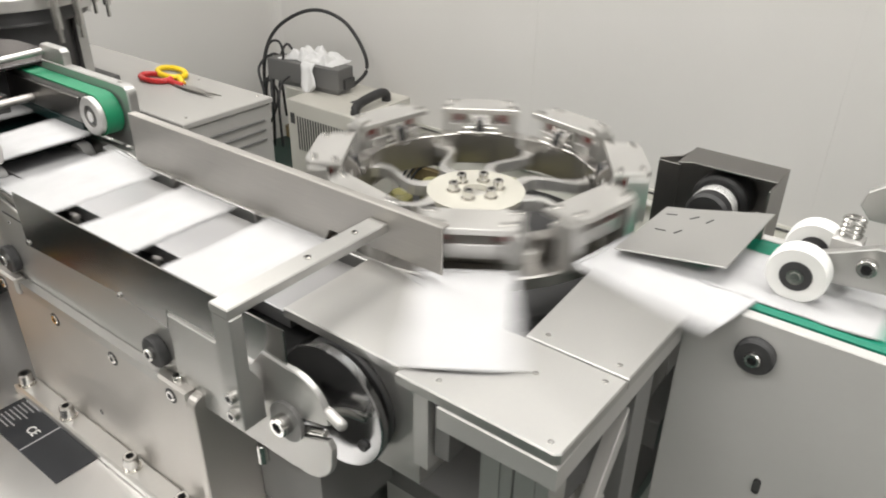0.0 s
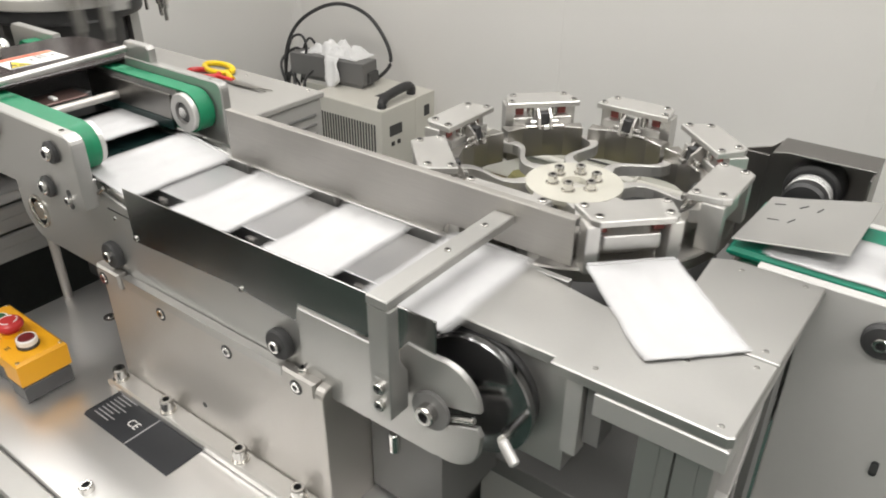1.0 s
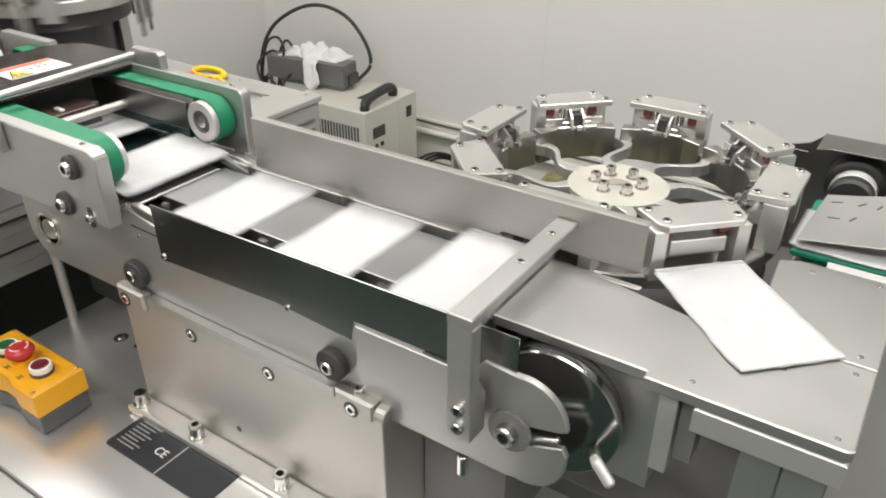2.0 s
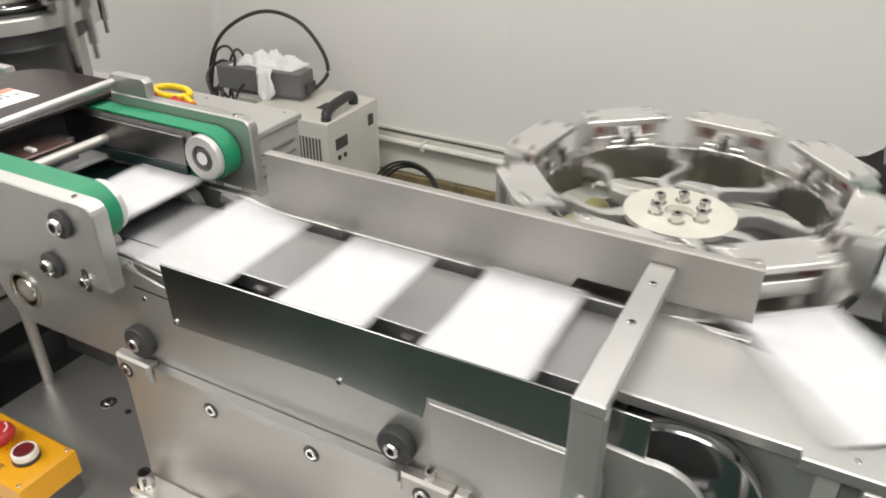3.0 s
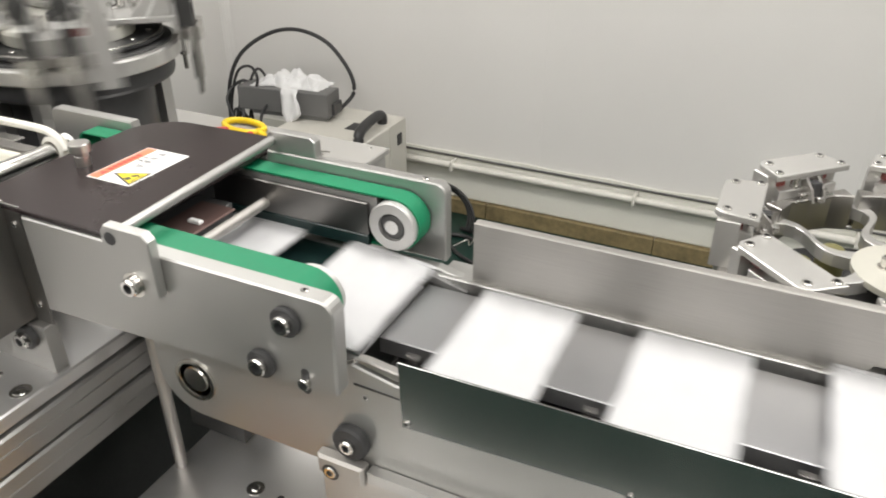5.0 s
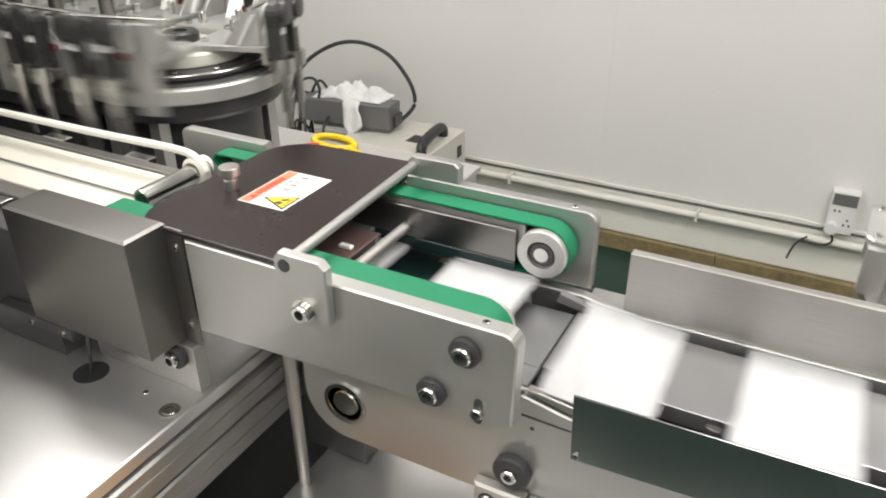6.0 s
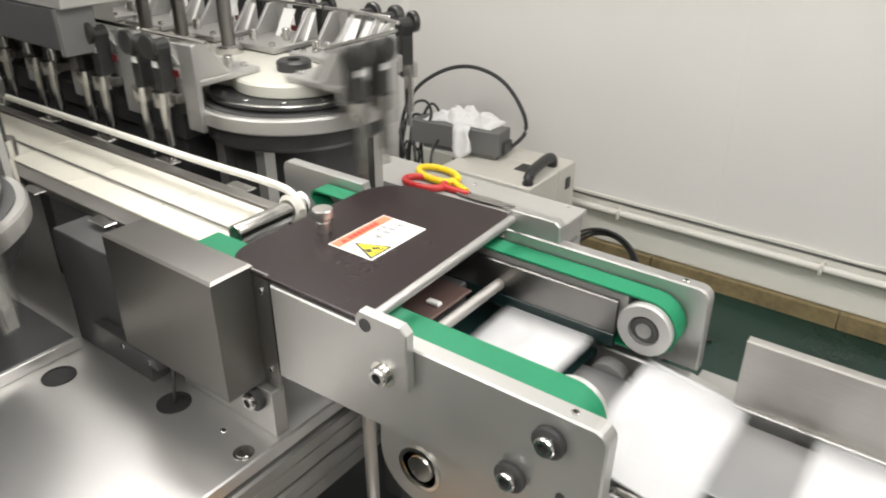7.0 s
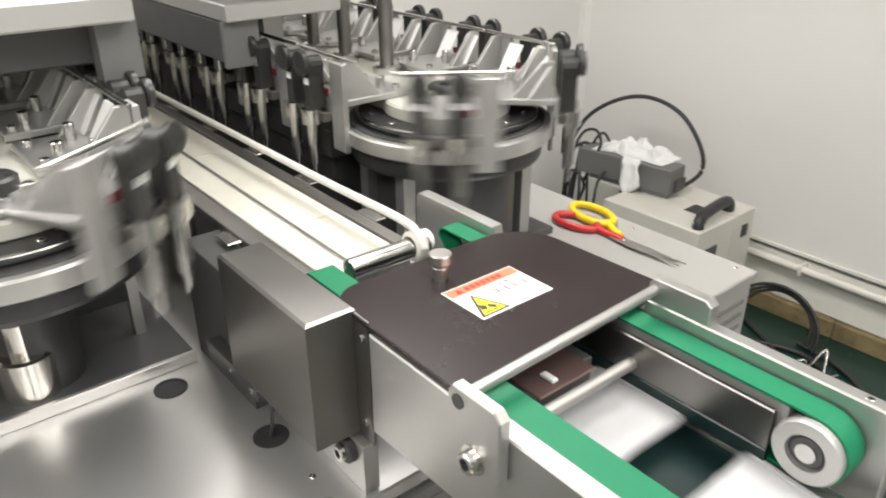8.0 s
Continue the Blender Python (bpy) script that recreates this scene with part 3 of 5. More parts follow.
def turret():
    base = thing("turret_base", (HUB.x, HUB.y, 0.63), "steel turret pedestal with yellow-green resin parts", "machine base")
    part("pedestal", Shape().lathe([(0, 0.63), (0.10, 0.63), (0.10, 0.84), (0.07, 0.86), (0.07, 0.915), (0, 0.915)], (HUB.x, HUB.y, 0), "z", 36), M_DARK, base)
    part("cam_plate", Shape().lathe([(0, 0.85), (0.195, 0.85), (0.197, 0.852), (0.197, 0.868), (0.195, 0.87), (0, 0.87)], (HUB.x, HUB.y, 0), "z", 48), M_RUBBER, base)
    for k in range(7):
        a = radians(100 + k * 28)
        part("guide_block", Shape().lathe([(0, 0.87), (0.017, 0.87), (0.018, 0.872), (0.018, 0.903), (0.013, 0.91), (0, 0.91)],
                                          (HUB.x + 0.125 * math.cos(a), HUB.y + 0.125 * math.sin(a), 0), "z", 18), M_BRASS, base, "translucent yellow-green resin block")
    t = thing("rotary_turret", (0, 0, 0), "bright steel indexing turret with eight clamps", "turret")
    part("hub_plate", Shape().lathe([(0.018, -0.008), (0.064, -0.008), (0.0655, -0.0065), (0.0655, 0.0), (0.018, 0.0), (0.018, -0.008)], (0, 0, 0), "z", 56), M_HUBM, t, "cream-plated hub plate")
    part("hub_bore", Shape().lathe([(0, -0.03), (0.03, -0.03), (0.03, -0.0085), (0, -0.0085)], (0, 0, 0), "z", 24), M_CLAMP, t)
    for k in range(6):
        a = radians(60 * k + 12)
        p = (0.0300 * math.cos(a), 0.0300 * math.sin(a), 0.0)
        piece("washer", WASHER, t, Matrix.Translation(p) @ Matrix.Scale(0.78, 4))
        screw(t, (p[0], p[1], 0.001), Matrix.Diagonal((0.72, 0.72, 1.2, 1)), SCREW_B)
    # outer ring
    s = Shape().lathe([(0.172, -0.03), (0.206, -0.03), (0.209, -0.028), (0.209, -0.014), (0.207, -0.012), (0.174, -0.012), (0.172, -0.014), (0.172, -0.03)], (0, 0, 0), "z", 72)
    part("ring", s, M_STEEL, t)
    # spokes flare at both ends, so the openings between them are round
    for k in range(8):
        s = Shape()
        s.m = Matrix.Rotation(radians(45 * k + 22.5), 4, "Z")
        left, right = [], []
        for i in range(11):
            u = i / 10
            r = 0.056 + u * 0.122
            w = 0.0046 + 0.010 * abs(2 * u - 1) ** 3
            bend = 0.016 * math.sin(u * 2 * math.pi)
            left.append((r, w + bend)), right.append((r, -w + bend))
        s.prism(left + right[::-1], "z", -0.017, -0.0005, 0.0008)
        part("spoke", s, M_CLAMP, t)
    for k in range(8):
        m = Matrix.Rotation(radians(45 * k), 4, "Z")
        s = Shape()
        s.m = m
        s.prism([(0.150, -0.058), (0.172, -0.062), (0.172, 0.062), (0.150, 0.058), (0.161, 0.032), (0.164, 0.0), (0.161, -0.032)], "z", -0.030, 0.018, 0.001)
        c = part("clamp", s, M_STEEL, t, "nickel-plated mask clamp")

        def sub(name, draw, mat, label=""):
            q = Shape()
            q.m = m
            draw(q)
            return part(name, q, mat, c, label)

        sub("top_plate", lambda q: q.prism([(0.168, -0.056), (0.208, -0.050), (0.216, -0.042), (0.216, 0.042), (0.208, 0.050), (0.168, 0.056)], "z", 0.046, 0.054, 0.001), M_CLAMP)
        for y in (-0.047, 0.047):
            sub("leg", lambda q: q.box(0.186, 0.212, y - 0.0075, y + 0.0075, -0.013, 0.046), M_CLAMP)
        sub("jaw", lambda q: q.prism([(0.172, -0.045), (0.206, -0.032), (0.206, 0.032), (0.172, 0.045)], "z", 0.012, 0.030, 0.001), M_CLAMP)
        for y in (-0.018, 0.018):
            sub("spring_post", lambda q: q.rod((0.178, y, 0.018), (0.178, y, 0.046), 0.0055, 14), M_CHROME)
        sub("pin", lambda q: q.rod((0.162, -0.022, 0.026), (0.162, 0.022, 0.026), 0.0035, 10), M_CHROME)
        for y in (-0.033, 0.033):
            sub("red_pad", lambda q: q.box(0.184, 0.198, y - 0.006, y + 0.006, 0.0305, 0.044, 0.001), M_PAD, "red polyurethane pad")
        for y in (-0.009, 0.009):
            sub("hinge_cheek", lambda q: q.prism([(0.150, 0.0182), (0.170, 0.0182), (0.176, 0.040), (0.168, 0.045), (0.156, 0.034)], "y", y - 0.002, y + 0.002, 0.0005), M_STEEL)
        sub("hinge_bolt", lambda q: q.rod((0.158, -0.030, 0.020), (0.158, 0.030, 0.020), 0.0028, 10), M_CHROME)
        sub("hinge_block", lambda q: q.box(0.157, 0.171, -0.0065, 0.0065, 0.019, 0.041, 0.001), M_BLACK)
        for r, y in ((0.176, -0.048), (0.176, 0.048), (0.204, -0.040), (0.204, 0.040)):
            piece("screw", SCREW, c, m @ Matrix.Translation((r, y, 0.0515)) @ Matrix.Scale(0.85, 4))
        sub("link", lambda q: q.box(0.146, 0.157, -0.004, 0.004, 0.0182, 0.026), M_CHROME)
    return t


TURRET = turret()


# ---- output conveyor with rollers, chute and motor cover ----
def output_side():
    t = thing("output_conveyor", (1.2, 0.33, FLOOR), "grey aluminium output conveyor with green belt", "conveyor")
    part("side_plate", Shape().prism([(0.758, 0.62), (2.2, 0.62), (2.2, 0.949), (0.70, 0.949), (0.70, 0.925), (0.758, 0.90)], "y", 0.226, 0.240), M_SIDE, t)
    part("side_plate", Shape().box(0.70, 2.2, 0.402, 0.414, 0.62, 0.949), M_SIDE, t)
    part("belt", Shape().box(0.66, 2.2, 0.246, 0.396, 0.940, 0.9515, 0.004), M_BELTG, t, "green flat conveyor belt")
    part("belt_return", Shape().box(0.68, 2.2, 0.248, 0.394, 0.885, 0.889), M_BELTG, t)
    s = Shape().lathe([(0, 0.243), (0.028, 0.243), (0.028, 0.40), (0, 0.40)], (0.688, 0, 0.913), "y", 26)
    part("end_roller", s, M_NICKEL, t)
    for x in (0.72, 1.0, 1.3, 1.6):
        part("cross_member", Shape().box(x, x + 0.03, 0.240, 0.402, 0.72, 0.76), M_GREYP, t)
    collar(t, (0.834, 0.226, 0.912))
    s = Shape().prism(arc(0.868, 0.757, 0.004, 0, 180, 6) + arc(0.868, 0.770 - 0.026, 0.004, 180, 360, 6), "y", 0.2245, 0.2262, 0)
    part("slot", s, M_BLACK, t)
    part("slot", Shape().prism(arc(0.868, 0.755, 0.0035, 0, 180, 6) + arc(0.868, 0.748, 0.0035, 180, 360, 6), "y", 0.2240, 0.2246, 0), M_DARK, t)
    # roller arm
    r = thing("press_roller", (0.85, 0.3, 0.952), "white nylon press wheels on an aluminium fork", "roller")
    part("arm", Shape().prism([(0.834, 0.976), (0.86, 0.970), (1.15, 0.995), (1.15, 1.035), (0.90, 1.020), (0.842, 0.994)], "y", 0.302, 0.314), M_ALU, r)
    part("arm", Shape().prism([(0.868, 1.030), (0.880, 1.016), (1.15, 1.020), (1.15, 1.058), (0.885, 1.056), (0.872, 1.046)], "y", 0.372, 0.384), M_ALU, r)
    part("axle", Shape().rod((0.842, 0.268, 0.9825), (0.842, 0.36, 0.9825), 0.006, 16), M_CHROME, r)
    part("counterweight", Shape().box(0.858, 0.886, 0.316, 0.340, 0.985, 1.015, 0.003), M_ALUW, r)
    for i in range(4):
        part("spring_turn", Shape().lathe([(0.0095, 0), (0.0115, 0.002), (0.0095, 0.004)], (0.872, 0.328, 1.015 + i * 0.005), "z", 16), M_CHROME, r)
    for x, z in ((0.897, 1.000), (1.02, 1.012)):
        screw(r, (x, 0.302, z), TO_FRONT, SCREW_B)
    part("stand_post", Shape().box(1.12, 1.15, 0.30, 0.39, 0.949, 1.09), M_ALU, r)
    wheels = []
    for y in (0.272, 0.338):
        w = part("wheel", Shape().lathe([(0.0155, 0.0), (0.028, 0.0), (0.030, 0.003), (0.030, 0.019), (0.028, 0.022), (0.0155, 0.022), (0.0155, 0.0)], (0, -0.011, 0), "y", 40), M_WHITEP, r, "white nylon wheel")
        w.matrix_parent_inverse = origin_of(r).inverted()
        w.location = (0.842, y + 0.011, 0.9825)
        wheels.append(w)
        for q, mat, nm, rad in ((-0.0125, M_BLACK, "bearing", 0.0155), (-0.0145, M_CHROME, "cap", 0.008)):
            s = Shape().lathe([(0, 0), (rad, 0), (rad, 0.014), (0, 0.014)], (0.842, y + 0.011 + q, 0.9825), "y", 24)
            part(nm, s, mat, r)
    # inclined chute plate
    c = thing("chute_plate", (0.73, 0.32, 0.955), "bent stainless chute plate with scratched marks", "guide plate")
    s = Shape()
    s.m = Matrix.Translation((0.725, 0.312, 0.972)) @ Matrix.Rotation(radians(4), 4, "X") @ Matrix.Rotation(radians(-5), 4, "Y")
    s.prism([(-0.062, -0.068), (0.055, -0.052), (0.062, 0.085), (-0.02, 0.058), (-0.052, 0.05)], "z", 0, 0.002, 0.0005)
    part("plate", s, M_ALU, c)
    for x, y, a in ((-0.038, 0.032, 0.3), (-0.012, 0.035, 0.9), (0.006, 0.034, 1.2), (-0.035, -0.008, 0.1), (-0.016, -0.004, 1.1)):
        s = Shape()
        s.m = Matrix.Translation((0.725, 0.312, 0.972)) @ Matrix.Rotation(radians(4), 4, "X") @ Matrix.Rotation(radians(-5), 4, "Y")
        ca, sa = 0.006 * math.cos(a), 0.006 * math.sin(a)
        s.prism([(x - ca, y - sa), (x + ca, y + sa), (x + ca - 0.0012, y + sa + 0.0016), (x - ca - 0.0012, y - sa + 0.0016)], "z", 0.002, 0.0024, 0)
        part("mark", s, M_INK, c)
    part("chute_leg", Shape().box(0.765, 0.780, 0.388, 0.396, 0.9515, 0.982), M_STEEL, c)
    # motor cover
    m = thing("motor_cover", (0.71, 0.5, 0.8), "open folded stainless motor cover", "cover")
    part("back_sheet", Shape().prism([(0.590, 0.80), (0.763, 0.80), (0.763, 0.9815), (0.638, 0.9815), (0.622, 0.968), (0.590, 0.958)], "y", 0.543, 0.546, 0.0006), M_STEELV, m)
    part("top_sheet", Shape().prism([(0.638, 0.478), (0.654, 0.488), (0.763, 0.490), (0.763, 0.546), (0.638, 0.546)], "z", 0.9815, 0.984, 0.0006), M_STEELV, m)
    part("side_sheet", Shape().box(0.7605, 0.763, 0.462, 0.5425, 0.80, 0.9813, 0.0006), M_STEELV, m)
    part("side_sheet", Shape().box(0.590, 0.622, 0.541, 0.543, 0.80, 0.955, 0.0006), M_STEELV, m)
    part("foot", Shape().box(0.58, 0.78, 0.42, 0.57, 0.78, 0.80), M_GREYP, m)
    part("foot_post", Shape().box(0.60, 0.64, 0.44, 0.56, FLOOR, 0.78), M_GREYP, m)
    ring = [(0, 0), (0.025, 0), (0.029, 0.004), (0.029, 0.046), (0.033, 0.047), (0.037, 0.050), (0.0385, 0.054), (0.0385, 0.085), (0, 0.085)]
    part("motor", Shape().lathe(ring, (0.693, 0.455, 0.931), "y", 40), M_BLACK, m, "black round motor")
    s = Shape().lathe([(0.0291, 0), (0.0294, 0.0002), (0.0294, 0.018), (0.0291, 0.0182)], (0.693, 0.474, 0.931), "y", 40)
    label = part("motor_label", s, M_PAPER, m, "white motor label")
    for q in range(4):
        s = Shape().lathe([(0.0294, 0), (0.0296, 0.0001), (0.0296, 0.0012), (0.0294, 0.0013)], (0.693, 0.4765 + q * 0.0038, 0.931), "y", 40)
        part("print_line", s, M_INK, label)
    return wheels


WHEELS = output_side()


# ---- infeed belt conveyor with dark cover ----
def infeed():
    t = thing("infeed_conveyor", (-0.25, 0, FLOOR), "aluminium infeed conveyor with twin green belts", "conveyor")
    front = [(-0.418, 1.0245), (-0.418, 0.910), (-0.043, 0.925)] + arc(-0.055, 1.0105, 0.014, 0, 90, 5)
    part("front_plate", Shape().prism(front, "y", -0.120, -0.1005, 0.0016), M_ALU, t)
    low = [(-0.304, 0.925)] + arc(-0.249, 0.853, 0.055, 180, 270, 8) + [(0.40, 0.800), (0.40, 0.930), (0.0, 0.930), (-0.03, 0.936), (-0.05, 0.94), (-0.2, 0.94)]
    part("bearing_plate", Shape().prism(low, "y", -0.0895, -0.0755, 0.0016), M_ALU, t)
    part("bearing_plate", Shape().prism(low, "y", 0.0995, 0.1135, 0.0016), M_ALU, t)
    # unseen pan, added so the base plate reflects darkness below the belts
    part("unseen_dark_pan", Shape().box(-0.30, -0.06, -0.0754, 0.0994, 0.862, 0.868), M_DARK, t, "unseen dark pan added to darken the base plate's reflections")
    part("spacer", Shape().box(-0.30, -0.06, -0.1004, -0.0896, 0.926, 0.955), M_ALU, t)
    back = [(-0.655, 0.94), (-0.047, 0.94)] + arc(-0.060, 1.022, 0.013, 0, 90, 5) + [(-0.285, 1.035), (-0.287, 1.025), (-0.502, 1.025), (-0.504, 1.035)] + arc(-0.642, 1.022, 0.013, 90, 180, 5)
    part("back_plate", Shape().prism(back, "y", 0.1165, 0.132, 0.0016), M_ALU, t)
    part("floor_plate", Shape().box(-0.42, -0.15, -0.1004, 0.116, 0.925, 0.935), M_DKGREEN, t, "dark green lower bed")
    part("lower_bed", Shape().box(-0.148, -0.046, -0.044, 0.06, 0.936, 0.9398), M_DECK, t)
    part("inlet_plate", Shape().box(-0.099, -0.0455, -0.0745, -0.0442, 0.936, 0.9396), M_DECK, t)
    for y0, y1 in ((-0.0990, -0.068), (0.088, 0.1145)):
        loop = arc(-0.096, 0.990, 0.0315, -90, 90, 12) + arc(-0.562, 1.0115, 0.010, 90, 200, 6) + [(-0.54, 0.975), (-0.50, 0.9585)]
        inner = arc(-0.096, 0.990, 0.0293, -90, 90, 12) + arc(-0.562, 1.0115, 0.0078, 90, 200, 6) + [(-0.538, 0.977), (-0.499, 0.9607)]
        s = Shape()
        n = len(loop)
        o0, o1, i0, i1 = [[s._v((p[0], y, p[1])) for p in lp] for lp in (loop, inner) for y in (y0, y1)]
        for i in range(n):
            j = (i + 1) % n
            for q, quad in enumerate(((o0[i], o0[j], o1[j], o1[i]), (i0[j], i0[i], i1[i], i1[j]), (o0[j], o0[i], i0[i], i0[j]), (o1[i], o1[j], i1[j], i1[i]))):
                f = s.bm.faces.new(quad)
                f.smooth = q < 2
            for lp in (o0, o1, i0, i1):
                s.bm.edges.get((lp[i], lp[j])).smooth = False
        part("belt", s, M_GREEN, t, "green flat belt")
        part("slide_bar", Shape().box(-0.50, -0.12, y0 + 0.004, y1 - 0.004, 0.985, 1.017), M_ALUW, t)
    part("inner_wall", Shape().box(-0.40, -0.127, 0.082, 0.0875, 0.972, 1.012), M_STEELV, t)
    # strip added in the bed's dark green, hides the belt's lower run
    part("added_edge_strip", Shape().box(-0.40, -0.127, 0.0815, 0.0872, 0.9555, 0.9718), M_DKGREEN, t, "dark green strip added below the inner wall")
    part("inner_wall", Shape().box(-0.40, -0.127, -0.0675, -0.062, 0.975, 1.012), M_STEELV, t)
    pulleys = []
    for y, f in ((0.084, -1), (-0.064, 1)):
        s = Shape().lathe([(0.0165, -0.004), (0.0275, -0.004), (0.029, -0.0025), (0.029, 0.004), (0.0165, 0.004), (0.0165, -0.004)], (0, 0, 0), "y", 36)
        p = part("pulley_flange", s, M_ALUW, t, "pale aluminium pulley flange")
        p.location = (-0.096, y, 0.990)
        pulleys.append(p)
        part("pulley_hub", Shape().lathe([(0, 0), (0.0172, 0), (0.0172, 0.003), (0.013, 0.004), (0.013, 0.006), (0, 0.006)], (-0.096, y + (0.005 if f < 0 else -0.005), 0.99), "y", 24, f), M_DARK, t)
        part("pulley_core", Shape().lathe([(0, 0), (0.0285, 0), (0.0285, 0.026), (0, 0.026)], (-0.096, y + (0.004 if f < 0 else -0.004), 0.99), "y", 28, -f), M_GREYP, t)
        part("pulley_pin", Shape().lathe([(0, 0), (0.0085, 0), (0.0085, 0.004), (0, 0.004)], (-0.096, y, 0.99), "y", 14, f), M_CHROME, t)
    # lower exit pulley pair and deflector blades
    for y in (0.080, -0.046):
        part("exit_pulley", Shape().lathe([(0.009, 0), (0.018, 0), (0.0205, 0.002), (0.0205, 0.018), (0.009, 0.018), (0.009, 0)], (-0.122, y, 0.927), "y", 28, -1), M_GREYP, t)
        part("exit_pin", Shape().rod((-0.122, y + 0.001, 0.927), (-0.122, y - 0.020, 0.927), 0.007, 14), M_CHROME, t)
    part("deflector", Shape().prism([(-0.064, 0.934), (-0.062, 0.9305), (-0.040, 0.946), (-0.042, 0.9495)], "y", -0.093, -0.0898, 0.0006), M_CHROME, t)
    part("deflector", Shape().prism([(-0.068, 0.952), (-0.072, 0.940), (-0.004, 0.930), (-0.002, 0.935)], "y", 0.074, 0.084, 0.0006), M_GREYP, t)
    part("seam_slot", Shape().prism([(-0.045, 0.9185), (-0.045, 0.9160), (0.004, 0.9150), (0.004, 0.9165)], "y", -0.0902, -0.0894, 0), M_BLACK, t)
    screw(t, (-0.033, -0.0895, 0.905), TO_FRONT @ Matrix.Scale(0.7, 4), SCREW_S)
    # cross rods below the cover
    for x, z in ((-0.268, 0.984),):
        part("cross_rod", Shape().rod((x, -0.1004, z), (x, 0.116, z), 0.0065, 16), M_WARM, t)
    part("inner_block", Shape().box(-0.345, -0.295, -0.04, 0.055, 0.955, 0.99), M_DARK, t)
    part("copper_plate", Shape().box(-0.326, -0.277, -0.035, 0.04, 0.990, 0.993), surf("dull_copper", (0.15, 0.095, 0.085), 0.45, 0.4), t, "dull copper-coloured plate")
    part("clip", Shape().box(-0.300, -0.284, -0.012, -0.005, 0.993, 0.998), M_PAPER, t)
    # black slab that paints in the deep shade below the lid, no real part
    part("lid_shade_slab", Shape().box(-0.362, -0.346, -0.1004, 0.116, 0.936, 1.024), M_BLACK, t)
    # bolts in the front plate
    for x, z in ((-0.089, 0.996), (-0.123, 0.939)):
        piece("collar", COLLAR, t, Matrix.Translation((x, -0.120, z)) @ TO_FRONT @ Matrix.Diagonal((0.78, 0.78, 0.55, 1)))
        screw(t, (x, -0.123, z), TO_FRONT, SCREW_B)
    s = Shape().lathe([(0.0, 0.0), (0.0265, 0), (0.0265, 0.003), (0.022, 0.003), (0.021, -0.0015), (0.017, -0.0015), (0.015, 0.002), (0, 0.002)], (-0.249, -0.0895, 0.850), "y", 34, -1)
    part("bearing", s, M_NICKEL, t, "round bearing set into the plate")
    part("slot", Shape().prism(arc(-0.076, 0.942, 0.0042, 0, 180, 6) + arc(-0.076, 0.922, 0.0042, 180, 360, 6), "y", -0.1212, -0.119, 0), M_BLACK, t)
    screw(t, (-0.076, -0.1205, 0.931), TO_FRONT, SCREW)
    for x in (-0.075,):
        screw(t, (x, -0.1095, 1.0237), UP, SCREW_S)
        screw(t, (x, 0.124, 1.0342), UP, SCREW_S)
    # rod with end tabs
    tab = [(-0.288, 1.01), (-0.288, 1.044), (-0.282, 1.052), (-0.235, 1.052), (-0.228, 1.045), (-0.228, 0.985), (-0.245, 0.985)]
    part("rod_tab", Shape().prism(tab, "y", -0.132, -0.1205), M_ALU, t)
    tabb = [(-0.284, 1.035), (-0.284, 1.054), (-0.278, 1.060), (-0.222, 1.060), (-0.216, 1.055), (-0.216, 1.035)]
    part("rod_tab", Shape().prism(tabb, "y", 0.1175, 0.131), M_ALU, t)
    part("cross_bar_rod", Shape().rod((-0.2765, -0.124, 1.040), (-0.2765, 0.120, 1.0485), 0.0054, 18), M_ALU, t)
    part("rod_hole", Shape().lathe([(0, 0), (0.0068, 0), (0.0068, 0.0008), (0, 0.0008)], (-0.2755, -0.132, 1.039), "y", 18, -1), M_BLACK, t)
    screw(t, (-0.256, -0.132, 0.994), TO_FRONT, SCREW_B)
    piece("washer", WASHER, t, Matrix.Translation((-0.256, -0.1315, 0.994)) @ TO_FRONT @ Matrix.Scale(1.1, 4))
    # made-up dark block: darkens the gap below the front plate and its reflection
    part("gap_dark_block", Shape().box(-0.414, -0.318, 0.034, 0.0985, 0.6155, 0.905, 0.003), M_DARK, t, "dark block added to darken the gap under the infeed")
    part("leg", Shape().rod((-0.372, -0.034, 0.615), (-0.372, -0.034, 0.935), 0.008, 14), M_WARM, t)

    c = thing("belt_cover", (-0.39, 0.01, 1.03), "glossy dark brown acrylic cover plate with warning sticker", "cover")
    lid = arc(-0.462, -0.082, 0.035, 180, 270, 6)[::1] + [(-0.290, -0.117), (-0.290, 0.163), (-0.43, 0.158)] + arc(-0.435, 0.096, 0.062, 90, 180, 8)
    part("lid", Shape().prism(lid, "z", 1.0255, 1.0315, 0.0012), M_COVER, c)
    part("side_strip", Shape().box(-0.46, -0.292, -0.1155, -0.109, 1.0245, 1.0254), M_COVER, c)
    k = thing("clamp_knob", (-0.452, -0.006, 1.0315), "knurled steel thumb knob on the cover", "knob")
    s = Shape().lathe([(0, 0), (0.0085, 0), (0.0085, 0.012), (0.0075, 0.013), (0.0075, 0.016), (0.0115, 0.017), (0.0122, 0.018), (0.0122, 0.027), (0.0112, 0.028), (0, 0.028)], (-0.452, -0.006, 1.0316), "z", 30)
    part("knob_head", s, M_STEEL, k)
    g = thing("warning_sticker", (-0.39, 0.018, 1.0319), "white warning sticker with orange band and yellow triangle", "sticker")
    part("paper", Shape().box(-0.424, -0.360, -0.028, 0.066, 1.0317, 1.0321, 0), M_PAPER, g)
    part("band", Shape().box(-0.4225, -0.408, -0.0265, 0.0645, 1.0321, 1.0323, 0), M_ORANGE, g)
